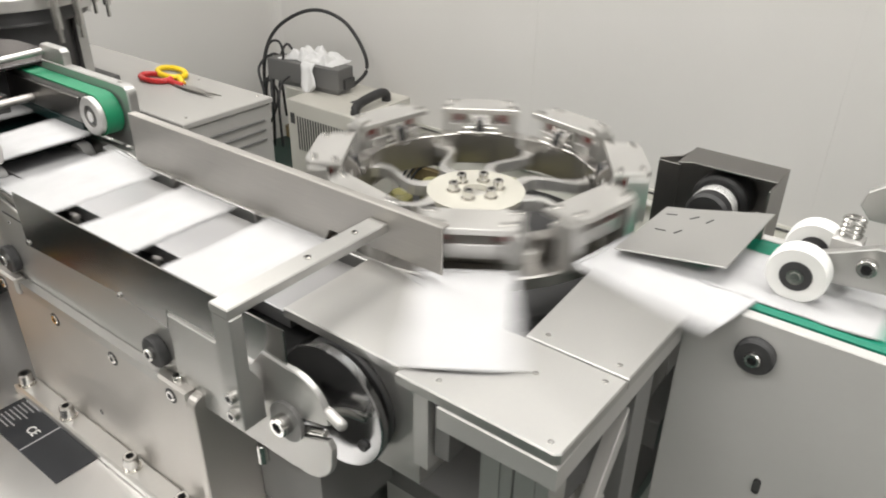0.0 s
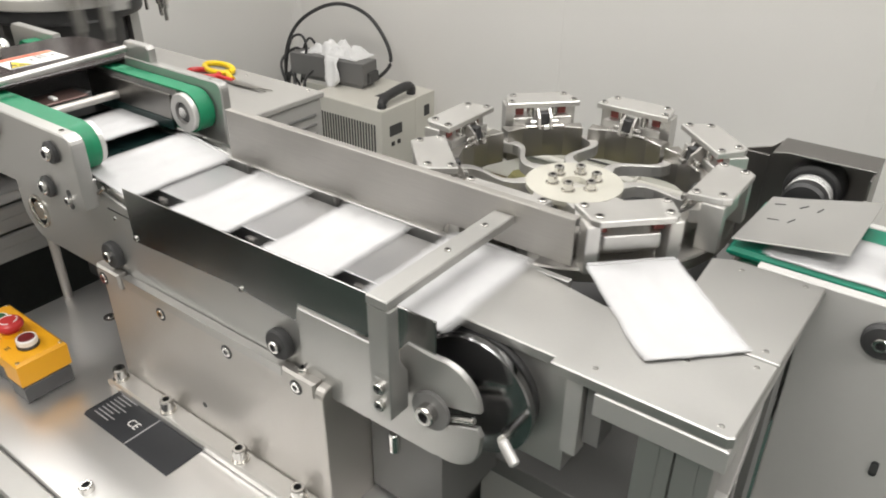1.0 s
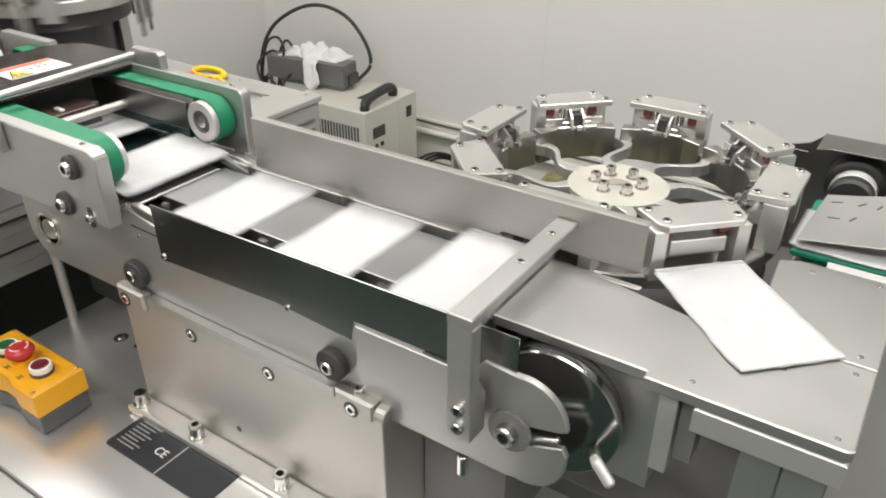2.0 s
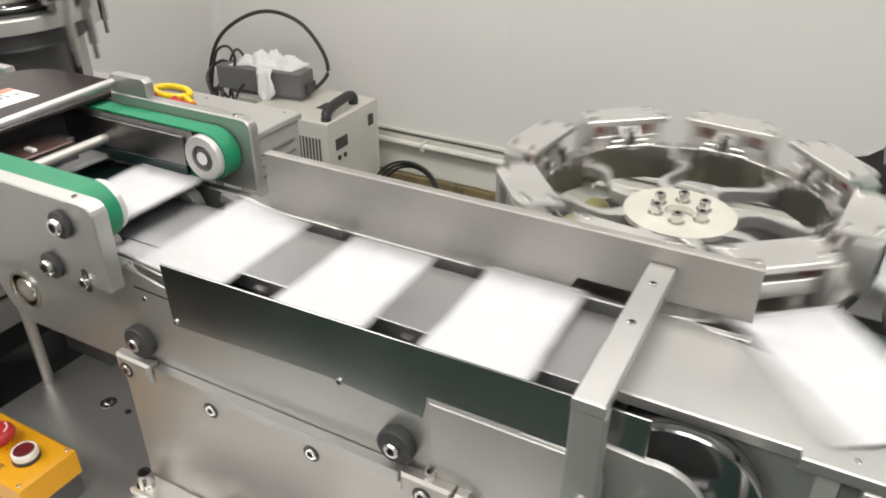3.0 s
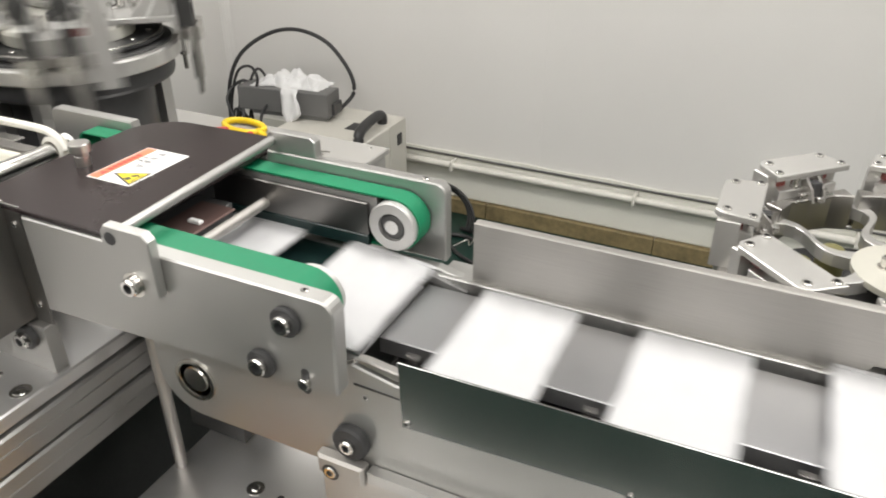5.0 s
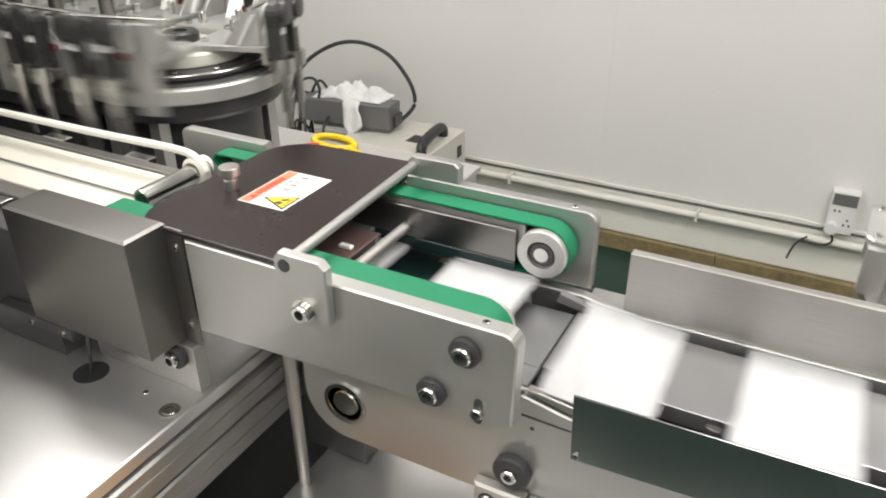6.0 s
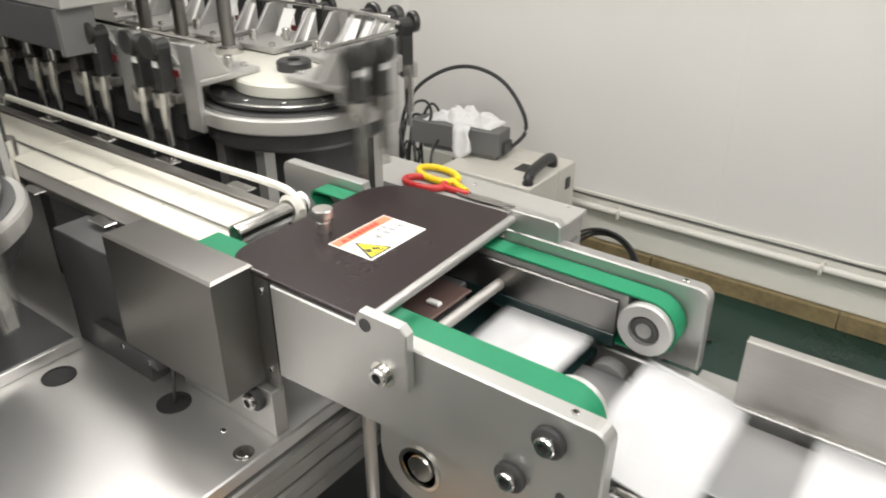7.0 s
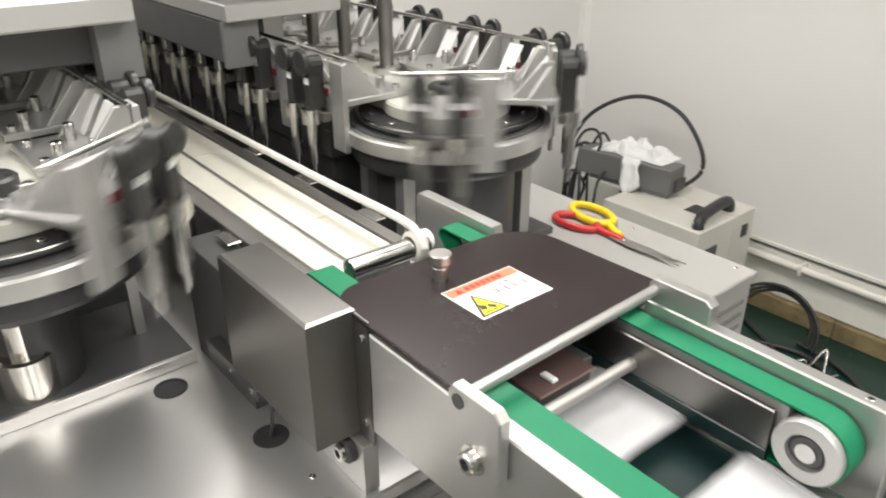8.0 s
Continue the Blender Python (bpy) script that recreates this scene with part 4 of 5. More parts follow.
    part("band_mark", Shape().prism([(-0.4195, -0.0125), (-0.4110, -0.0170), (-0.4110, -0.0080)], "z", 1.0323, 1.0324, 0), M_RED, g)
    for q in range(7):
        y = -0.004 + q * 0.0072
        part("band_print", Shape().box(-0.4185, -0.4115, y, y + 0.0050, 1.0323, 1.0324, 0), M_RED, g)
    part("triangle_edge", Shape().prism([(-0.4035, -0.0085), (-0.3625, -0.0265), (-0.3625, 0.0095)], "z", 1.0321, 1.0323, 0), M_INK, g)
    part("triangle", Shape().prism([(-0.3975, -0.0085), (-0.3650, -0.0225), (-0.3650, 0.0055)], "z", 1.0323, 1.0325, 0), M_YELLOW, g)
    for pts in ([(-0.383, -0.0150), (-0.374, -0.0175), (-0.371, -0.0125), (-0.378, -0.0095)], [(-0.380, -0.0065), (-0.374, -0.0090), (-0.369, -0.0030), (-0.373, -0.0005)], [(-0.3685, -0.0185), (-0.3670, -0.0185), (-0.3670, 0.0010), (-0.3685, 0.0010)]):
        part("symbol", Shape().prism(pts, "z", 1.0325, 1.0326, 0), M_INK, g)
    # rows of unreadable characters, each a few strokes
    for x, y0, n, w in ((-0.4020, 0.0290, 2, 0.0068), (-0.3915, 0.0150, 4, 0.0100)):
        for q in range(n):
            y = y0 + q * w * 1.16
            h = w * 0.5
            for k, (a, b, c, d) in enumerate(((-1, -0.75, 0.0, 0.95), (-0.1, 0.12, 0.05, 0.85), (0.72, 0.95, 0.0, 0.95), (-0.8, 0.9, 0.42, 0.55), (-0.5, 0.8, 0.05 + 0.65 * (q % 2), 0.16 + 0.65 * (q % 2)))):
                part("print_bar", Shape().box(x + a * h, x + b * h, y + c * w, y + d * w, 1.0321, 1.0323, 0), M_INK, g)
    for x, a, b, n, w in ((-0.3825, 0.0130, 0.060, 9, 0.0007), (-0.3785, 0.0130, 0.054, 8, 0.0007)):
        for q in range(n):
            a0 = a + (b - a) * q / n
            part("print_bar", Shape().box(x - w, x + w, a0, a0 + (b - a) / n * 0.7, 1.0321, 1.0323, 0), M_INK, g)
    return pulleys


PULLEYS = infeed()


def rear_cabinet():
    t = thing("low_cabinet", (-0.75, 0.62, FLOOR), "pale grey sheet metal cabinet with louvres", "cabinet")
    part("body", Shape().box(-1.35, -0.474, 0.475, 0.721, FLOOR, 0.770, 0.003), M_CABW, t)
    part("top_panel", Shape().box(-1.36, -0.468, 0.468, 0.728, 0.770, 0.784, 0.002), M_CABW, t)
    for z in (0.735, 0.71, 0.685):
        part("louvre", Shape().prism([(0.52, z), (0.70, z), (0.70, z - 0.006), (0.52, z - 0.006)], "x", -0.474, -0.469, 0.001), M_GREYP, t)
    for y in (0.5, 0.708):
        screw(t, (-0.5, y, 0.784), UP, SCREW_S)
    screw(t, (-0.72, 0.70, 0.784), UP, SCREW_S)
    # scissors
    s = thing("scissors", (-0.76, 0.67, 0.784), "scissors with one red and one yellow handle lying open", "scissors")

    def lying():
        q = Shape()
        q.m = Matrix.Translation((-0.018, 0.011, 0.006))
        return q

    def loop(cx, cy, a, rx, ry, z):
        ca, sa = math.cos(a), math.sin(a)
        return [(cx + rx * math.cos(u) * ca - ry * math.sin(u) * sa, cy + rx * math.cos(u) * sa + ry * math.sin(u) * ca, z) for u in [2 * math.pi * i / 16 for i in range(17)]]

    part("handle", lying().tube(loop(-0.786, 0.618, radians(8), 0.048, 0.026, 0.786), 0.0075, 10), M_RED, s, "red handle loop")
    part("handle", lying().tube(loop(-0.788, 0.668, radians(-10), 0.055, 0.029, 0.788), 0.0075, 10), M_REDY, s, "yellow handle loop")
    part("handle", lying().tube([(-0.740, 0.622, 0.786), (-0.708, 0.623, 0.785), (-0.675, 0.624, 0.784)], 0.007, 10), M_RED, s)
    part("handle", lying().tube([(-0.743, 0.658, 0.788), (-0.715, 0.643, 0.787), (-0.685, 0.63, 0.786)], 0.007, 10), M_REDY, s)
    for z, a in ((0.781, 4), (0.784, -4)):
        q = Shape()
        q.m = Matrix.Translation((-0.718, 0.635, z + 0.006)) @ Matrix.Rotation(radians(a), 4, "Z")
        q.prism([(0, -0.010), (0.05, -0.012), (0.158, 0.001), (0.05, 0.010), (0, 0.010)], "z", 0, 0.002, 0.0004)
        part("blade", q, M_STEEL, s)
    screw(s, (-0.690, 0.635, 0.792), UP, SCREW_S)


rear_cabinet()


def generator():
    x0, x1, y0, y1, zt = -1.60, -1.180, 1.745, 2.11, 0.296
    t = thing("ultrasonic_generator", (-1.38, 1.93, FLOOR), "beige enamelled generator box with vents and handle", "generator")
    part("case", Shape().box(x0, x1, y0, y1, FLOOR + 0.02, zt, 0.004), M_BEIGE, t)
    part("lid_panel", Shape().box(x0 - 0.002, x1 + 0.002, y0 + 0.23, y1 + 0.002, FLOOR + 0.03, zt + 0.002, 0.002), M_BEIGE, t)
    for i in range(20):
        x = x0 + 0.06 + i * 0.0165
        part("vent_slot", Shape().box(x, x + 0.008, y0 - 0.002, y0 + 0.001, zt - 0.23, zt - 0.07, 0), M_DARK, t)
    part("socket", Shape().box(x0 + 0.02, x0 + 0.045, y0 - 0.004, y0 + 0.001, zt - 0.11, zt - 0.06), M_DARK, t)
    part("display", Shape().box(x1 - 0.001, x1 + 0.004, y0 + 0.05, y0 + 0.13, zt - 0.13, zt - 0.08, 0.002), M_DARK, t, "small dark display")
    for y in (0.06, 0.10):
        part("switch", Shape().box(x1, x1 + 0.006, y0 + y, y0 + y + 0.016, zt - 0.175, zt - 0.155, 0.002), M_BLACK, t)
    part("rear_switch", Shape().box(x1, x1 + 0.006, y0 + 0.29, y0 + 0.325, zt - 0.10, zt - 0.05, 0.002), M_BLACK, t)
    part("top_label", Shape().box(x1 - 0.16, x1 - 0.10, y0 + 0.14, y0 + 0.22, zt, zt + 0.001, 0), M_BLACK, t)
    s = Shape().tube([(x1 - 0.03, y0 + 0.04, zt - 0.03), (x1 - 0.03, y0 + 0.04, zt + 0.02), (x1 - 0.04, y0 + 0.09, zt + 0.038), (x1 - 0.05, y0 + 0.22, zt + 0.045), (x1 - 0.05, y0 + 0.26, zt + 0.03), (x1 - 0.05, y0 + 0.26, zt)], 0.021, 12)
    part("handle", s, M_BLACK, t, "black carrying handle")
    for x in (x0 + 0.04, x1 - 0.04):
        for y in (y0 + 0.04, y1 - 0.04):
            part("foot", Shape().lathe([(0, 0), (0.015, 0), (0.015, 0.021), (0, 0.021)], (x, y, FLOOR), "z", 14), M_RUBBER, t)
    # long dark box on the generator, with crumpled tissue on it
    b = thing("transformer_box", (-1.62, 2.0, zt), "long dark grey steel box lying on the generator", "box")
    q = Shape()
    q.m = Matrix.Translation((-1.60, 1.945, zt + 0.002)) @ Matrix.Rotation(radians(7), 4, "Z")
    q.box(-0.255, 0.165, -0.055, 0.055, 0.018, 0.118, 0.003)
    q.box(-0.20, 0.15, -0.045, 0.05, 0, 0.018, 0.002)
    part("case", q, M_GREYP, b)
    q = Shape()
    q.m = Matrix.Translation((-1.60, 1.945, zt + 0.002)) @ Matrix.Rotation(radians(7), 4, "Z")
    q.box(0.165, 0.178, -0.02, 0.05, 0.02, 0.07, 0.003)
    part("terminal", q, M_DARK, b)
    # crumpled tissue
    q = Shape()
    nx, ny = 44, 22
    grid = []
    for i in range(nx + 1):
        row = []
        for j in range(ny + 1):
            u, v = i / nx, j / ny
            x, y = -1.80 + 0.315 * u, 1.885 + 0.045 * u + 0.135 * v
            fold = abs(noise.noise((u * 5 + 0.4 * v, v * 2.2, 0.3)))
            rim = min(u, 1 - u, v, 1 - v, 0.18) / 0.18
            z = zt + 0.1225 + rim * (0.012 + 0.050 * fold + 0.020 * abs(noise.noise((x * 45, y * 30, 1.7)))) * (0.55 + 0.75 * math.sin(u * 3.0))
            x += 0.020 * noise.noise((u * 4, v * 5, 4.0)) + 0.006 * noise.noise((u * 17, v * 15, 2.0))
            y += 0.018 * noise.noise((u * 5, v * 4, 9.0))
            row.append(q._v((x, y, z)))
        grid.append(row)
    for i in range(nx):
        for j in range(ny):
            f = q.bm.faces.new((grid[i][j], grid[i + 1][j], grid[i + 1][j + 1], grid[i][j + 1]))
            f.smooth = noise.noise((i * 0.3, j * 0.3, 7.0)) > -0.1
    # the hanging tail
    prev = None
    for i in range(19):
        u = i / 18
        row = []
        for j in range(10):
            v = j / 9 - 0.5
            w = 0.075 * (1 + 0.35 * math.sin(u * 2.6)) * (1 - 0.75 * max(u - 0.65, 0) / 0.35)
            x = -1.600 + v * w + 0.012 * math.sin(u * 3) + 0.010 * noise.noise((u * 4, v * 3, 2.0))
            y = 1.893 - 0.014 * min(u * 8, 1) - 0.012 * math.sin(u * 2.4) + 0.010 * math.sin(v * 11 + u * 2) * min(u * 3, 1)
            row.append(q._v((x, y, zt + 0.132 - 0.150 * u)))
        if prev:
            for j in range(9):
                f = q.bm.faces.new((prev[j], prev[j + 1], row[j + 1], row[j]))
                f.smooth = True
        prev = row
    ob = solo("tissue", q, M_TISSUE, "crumpled white tissue draped over the dark box", "tissue")
    md = ob.modifiers.new("thickness", "SOLIDIFY")
    md.thickness = 0.002
    # cables
    w = 0.0085
    for pts, r in ((((-1.97, 1.93, 0.18), (-1.95, 1.93, 0.38), (-1.90, 1.97, 0.515), (-1.79, 2.03, 0.60), (-1.66, 2.06, 0.625), (-1.52, 2.07, 0.585), (-1.42, 2.07, 0.48), (-1.395, 2.06, 0.39), (-1.44, 2.02, 0.325)), w),
                   (((-1.95, 1.90, 0.15), (-1.91, 1.89, 0.34), (-1.85, 1.88, 0.47), (-1.78, 1.88, 0.50), (-1.75, 1.88, 0.45), (-1.80, 1.90, 0.36), (-1.86, 1.93, 0.25)), 0.006),
                   (((-1.86, 1.96, 0.1), (-1.86, 1.95, 0.36), (-1.80, 1.95, 0.47), (-1.76, 1.97, 0.40), (-1.78, 1.98, 0.33)), 0.006),
                   (((-1.88, 1.85, 0.1), (-1.86, 1.86, 0.30), (-1.80, 1.90, 0.38), (-1.78, 1.93, 0.33)), 0.007),
                   (((-1.93, 1.88, -0.05), (-1.90, 1.84, 0.12), (-1.84, 1.82, 0.24), (-1.90, 1.85, 0.36), (-1.86, 1.92, 0.42), (-1.80, 1.94, 0.36)), 0.0065),
                   (((-1.98, 1.95, 0.0), (-1.93, 1.90, 0.20), (-1.87, 1.86, 0.31), (-1.82, 1.88, 0.26), (-1.86, 1.90, 0.16), (-1.91, 1.88, 0.05)), 0.006),
                   (((-1.90, 1.90, -0.05), (-1.84, 1.86, 0.10), (-1.80, 1.83, 0.20), (-1.83, 1.86, 0.30), (-1.88, 1.92, 0.40), (-1.93, 1.96, 0.30), (-1.95, 1.96, 0.10)), 0.007),
                   (((-1.66, 1.75, 0.05), (-1.65, 1.74, 0.25), (-1.67, 1.78, 0.33), (-1.70, 1.86, 0.35)), 0.006)):
        solo("cable", Shape().tube(pts, r, 10), M_BLACK, "black rubber power cable looped above the generator", "cable", "", "generator cables")
    # coil on the floor by the wall
    for k in range(3):
        pts = [(-0.99 + (0.175 - 0.018 * k) * math.cos(a), 2.02 + 0.05 * math.sin(a * 1) + 0.012 * k, -0.10 + (0.150 - 0.016 * k) * max(math.sin(a), -0.2)) for a in [math.pi * (1.06 - 1.12 * i / 10) for i in range(11)]]
        solo("cable_coil", Shape().tube(pts, 0.0062, 10), M_BLACK, "black cable coiled on floor by the wall", "cable", "", "floor cable coil")

    for pts in (((-1.15, 2.1, -0.155), (-0.95, 1.98, -0.155), (-0.80, 1.86, -0.155), (-0.62, 1.80, -0.155), (-0.45, 1.86, -0.155)),
                ((-1.05, 1.95, -0.155), (-0.86, 2.02, -0.155), (-0.70, 1.93, -0.155), (-0.66, 1.78, -0.155), (-0.80, 1.66, -0.155), (-1.0, 1.6, -0.155)),
                ((-0.90, 2.08, -0.155), (-0.72, 2.04, -0.155), (-0.58, 1.92, -0.155), (-0.52, 1.74, -0.155), (-0.60, 1.55, -0.155))):
        solo("floor_cable", Shape().tube(pts, 0.009, 8), M_BLACK, "black cable lying on the green floor", "cable", "", "floor cables")
    solo("flex_hose", Shape().tube([(-0.86, 1.92, -0.155), (-0.82, 1.97, -0.14), (-0.79, 1.93, -0.14), (-0.76, 1.98, -0.07), (-0.73, 1.93, -0.14), (-0.70, 1.97, -0.14)], 0.0045, 8), M_CHROME, "bright metal hose coiled on the floor", "hose")


generator()


# ---- ear-loop welding machine upstream ----
BLANKS, N_BLANKS = [], 11


def welding_machine():
    b = thing("machine_table", (-1.3, 0, FLOOR), "large satin steel machine table with cable holes", "machine table")
    part("top_plate", Shape().box(-2.12, -0.423, -0.95, 0.40, 0.800, 0.820, 0.002), M_BASEW, b)
    part("body", Shape().box(-2.10, -0.66, -0.90, 0.38, FLOOR, 0.80, 0.003), M_DARK, b)
    for z0, z1 in ((0.752, 0.797), (0.700, 0.748)):
        s = Shape().box(-0.465, -0.418, -0.95, 0.40, z0, z1, 0.003)
        s.box(-0.418, -0.4165, -0.95, 0.40, z0 + 0.018, z0 + 0.026, 0)
        part("edge_profile", s, M_ALU, b)
    for x, y, r in ((-0.578, -0.159, 0.021), (-0.742, -0.215, 0.021)):
        part("hole", Shape().lathe([(0, 0), (r, 0), (r, 0.0012), (r * 0.85, 0.0012), (r * 0.85, 0.0004), (0, 0.0004)], (x, y, 0.8202), "z", 30), M_BLACK, b, "dark cable hole")
    screw(b, (-0.442, -0.165, 0.8115), UP, SCREW_B)
    piece("washer", WASHER, b, Matrix.Translation((-0.442, -0.165, 0.8185)))
    screw(b, (-0.49, -0.155, 0.8195), UP, SCREW_S)
    part("web_bracket", Shape().box(-0.60, -0.43, -0.126, -0.108, 0.820, 0.884), M_ALU, b)
    part("web_bracket", Shape().box(-0.60, -0.43, 0.10, 0.118, 0.820, 0.938), M_ALU, b)
    piece("collar", COLLAR, b, Matrix.Translation((-0.455, -0.126, 0.868)) @ TO_FRONT @ Matrix.Scale(0.75, 4))
    screw(b, (-0.455, -0.132, 0.868), TO_FRONT, SCREW_B)

    c = thing("motor_box", (-0.54, -0.148, 0.88), "folded dull stainless motor box", "cover")
    s = Shape().box(-0.640, -0.449, -0.168, -0.113, 0.886, 1.037, 0.003)
    part("shell", s, M_STEELV, c)
    part("flange", Shape().box(-0.4485, -0.424, -0.1165, -0.114, 0.885, 1.033, 0.0006), M_STEELV, c)
    part("foot_strip", Shape().box(-0.72, -0.585, -0.166, -0.150, 0.868, 0.886), M_DARK, c)
    for z in (0.91, 1.01):
        screw(c, (-0.436, -0.1165, z), TO_FRONT, SCREW_S)
    for x in (-0.60, -0.655):
        screw(c, (x, -0.166, 0.876), TO_FRONT, SCREW_S)
    part("wire", Shape().tube([(-0.575, -0.150, 0.885), (-0.576, -0.154, 0.86), (-0.578, -0.158, 0.82)], 0.0025, 8), M_BLACK, c)
    part("side_bracket", Shape().box(-0.80, -0.633, -0.150, -0.10, 0.82, 0.99), M_DARK, c, "dark steel block behind the box")

    # web of joined blanks with guide strips
    w = thing("mask_web", (-1.3, -0.015, 0.998), "cream nonwoven web with pressed seams", "web")
    s = Shape().box(-0.7305, -0.560, -0.068, 0.040, 0.9945, 0.9985, 0.0012)
    blank = part("blank", s, M_WEB, w)
    BLANKS.append(blank)
    for k in range(1, N_BLANKS):
        BLANKS.append(piece("blank", blank.data, w, Matrix.Identity(4)))
    for ob in BLANKS:
        ob.rotation_mode = "QUATERNION"
    part("centre_wire", Shape().rod((-2.1, -0.018, 1.0015), (-0.58, -0.030, 1.0015), 0.0016, 8), M_GREYP, w)
    g = thing("web_guide", (-1.3, 0, 0.82), "bright steel guide rails beside the web", "rail")
    for y0, y1, z in ((0.044, 0.062, 1.000), (-0.098, -0.073, 1.000)):
        part("rail", Shape().box(-2.1, -0.585, y0, y1, z - 0.012, z, 0.0012), M_STEEL, g)
    part("bed", Shape().box(-2.1, -0.57, -0.07, 0.043, 0.975, 0.993), M_ALUW, g)
    for x in (-2.0, -1.5, -1.0, -0.7):
        part("support", Shape().box(x, x + 0.03, -0.07, 0.05, 0.82, 0.975), M_DARK, g)
    for k in range(6):
        x = -0.72 - 0.172 * k
        part("tab", Shape().box(x, x + 0.045, 0.064, 0.082, 0.996, 0.999), M_CHROME, g)
        part("tab", Shape().box(x - 0.05, x - 0.01, -0.118, -0.1, 0.996, 0.999), M_CHROME, g)
    # nip roller with end caps and the white tube
    r = thing("nip_roller", (-0.548, -0.01, 1.0), "polished nip roller with cord wound at its end", "roller")
    part("roller", Shape().rod((-0.548, -0.058, 1.018), (-0.548, 0.050, 1.018), 0.0125, 22), M_CHROME, r)
    part("end_cap", Shape().rod((-0.552, 0.044, 1.020), (-0.552, 0.058, 1.020), 0.0135, 24, 0.003), M_WHITEP, r)
    for k in range(3):
        part("cord_turn", Shape().lathe([(0.0135, 0), (0.0185, 0.0025), (0.0135, 0.005)], (-0.548, 0.026 + k * 0.006, 1.02), "y", 24), M_ROPE, r, "white cord")
    tb = thing("air_tube", (-0.9, 0.03, 1.04), "white plastic tube running above the web", "tube")
    part("tube", Shape().tube([(-1.9, 0.02, 1.045), (-1.5, 0.025, 1.042), (-1.1, 0.03, 1.041), (-0.75, 0.032, 1.042), (-0.585, 0.034, 1.044), (-0.545, 0.034, 1.038), (-0.532, 0.034, 1.020)], 0.0052, 12), M_ROPE, tb)



welding_machine()

CHAIN_R, CHAIN_L, PITCH = 0.085, 1.195, 0.172
HUB_X = -0.854


def oval(side):
    """One oval carrier track, on the side +1 (by the wall) or -1."""
    hy = 0.334 * side
    t = thing("carrier_track", (HUB_X, hy, 0.82), "oval carrier track with cream turntable on black drum", "track", "carrier tracks")
    for hx in (HUB_X, HUB_X - CHAIN_L):
        part("drum", Shape().lathe([(0, 0.82), (0.118 if side > 0 else 0.05, 0.82), (0.118 if side > 0 else 0.05, 0.985), (0.158, 0.994), (0.160, 1.000), (0.160, 1.0255), (0, 1.0255)], (hx, hy, 0), "z", 44), M_BLACK, t, "black drum")
        part("rim", Shape().lathe([(0.10, 1.026), (0.172, 1.026), (0.175, 1.029), (0.175, 1.049), (0.172, 1.052), (0.10, 1.052), (0.10, 1.026)], (hx, hy, 0), "z", 64), M_CLAMP, t, "bright steel rim")
        part("rim_step", Shape().lathe([(0.09, 1.052), (0.162, 1.052), (0.162, 1.055), (0.09, 1.055), (0.09, 1.052)], (hx, hy, 0), "z", 64), M_DARK, t)
        part("groove", Shape().lathe([(0, 1.040), (0.098, 1.040), (0.098, 1.055), (0.143, 1.055), (0.143, 1.059), (0, 1.059)], (hx, hy, 0), "z", 56), M_BLACK, t)
        part("upper_rim", Shape().lathe([(0, 1.059), (0.149, 1.059), (0.150, 1.060), (0.150, 1.063), (0.148, 1.065), (0, 1.065)], (hx, hy, 0), "z", 64), M_BLACK, t)
        part("guide_ring", Shape().lathe([(0.144, 1.0645), (0.1495, 1.0645), (0.1502, 1.0655), (0.1495, 1.0668), (0.144, 1.0668), (0.144, 1.0645)], (hx, hy, 0), "z", 64), M_CHROME, t, "bright guide ring")
        part("turntable", Shape().lathe([(0, 1.065), (0.103, 1.065), (0.105, 1.067), (0.105, 1.084), (0.102, 1.088), (0, 1.088)], (hx, hy, 0), "z", 48), M_HUBW, t, "cream painted turntable")
        part("hub_nut", Shape().lathe([(0.012, 1.088), (0.030, 1.088), (0.030, 1.102), (0.026, 1.105), (0.012, 1.105), (0.012, 1.088)], (hx, hy, 0), "z", 28), M_BLACK, t)
        for k in range(12):
            a = radians(30 * k + 8)
            piece("rim_bolt", SCREW_S, t, Matrix.Translation((hx + 0.126 * math.cos(a), hy + 0.126 * math.sin(a), 1.0645)) @ Matrix.Scale(1.5, 4))
        for k in range(6):
            a = radians(60 * k)
            screw(t, (hx + 0.021 * math.cos(a), hy + 0.021 * math.sin(a), 1.103), UP, SCREW_S)
        for a in ((-69, 55, 145, 235) if side > 0 else (100, 190)):
            x, y = hx + 0.132 * math.cos(radians(a)), hy + 0.132 * math.sin(radians(a))
            w = 0.011 if side > 0 else 0.007
            part("post", Shape().box(x - w, x + w, y - w, y + w, 0.82, 0.990), M_ALU, t)
    part("track_plate", Shape().box(HUB_X - CHAIN_L, HUB_X - 0.06, hy - 0.085, hy + 0.085, 1.044, 1.086, 0.003), M_HUBW, t)
    part("track_bed", Shape().box(HUB_X - CHAIN_L, HUB_X - 0.10, hy - 0.165, hy + 0.165, 0.985, 1.03, 0.002), M_BLACK, t)
    part("track_body", Shape().box(HUB_X - CHAIN_L, HUB_X - 0.12, hy - 0.15, hy + 0.15, 0.82, 0.985), M_BLACK, t)
    part("ground_plate", Shape().box(HUB_X - CHAIN_L - 0.2, -0.785 if side < 0 else HUB_X + 0.1, hy - 0.2, hy + 0.17, 0.8205, 0.836, 0.002), M_DGREY, t)
    if side < 0:
        part("plate_edge", Shape().box(-0.785, -0.778, hy - 0.2, hy + 0.17, 0.8202, 0.837, 0.001), M_CLAMP, t, "bright milled edge")
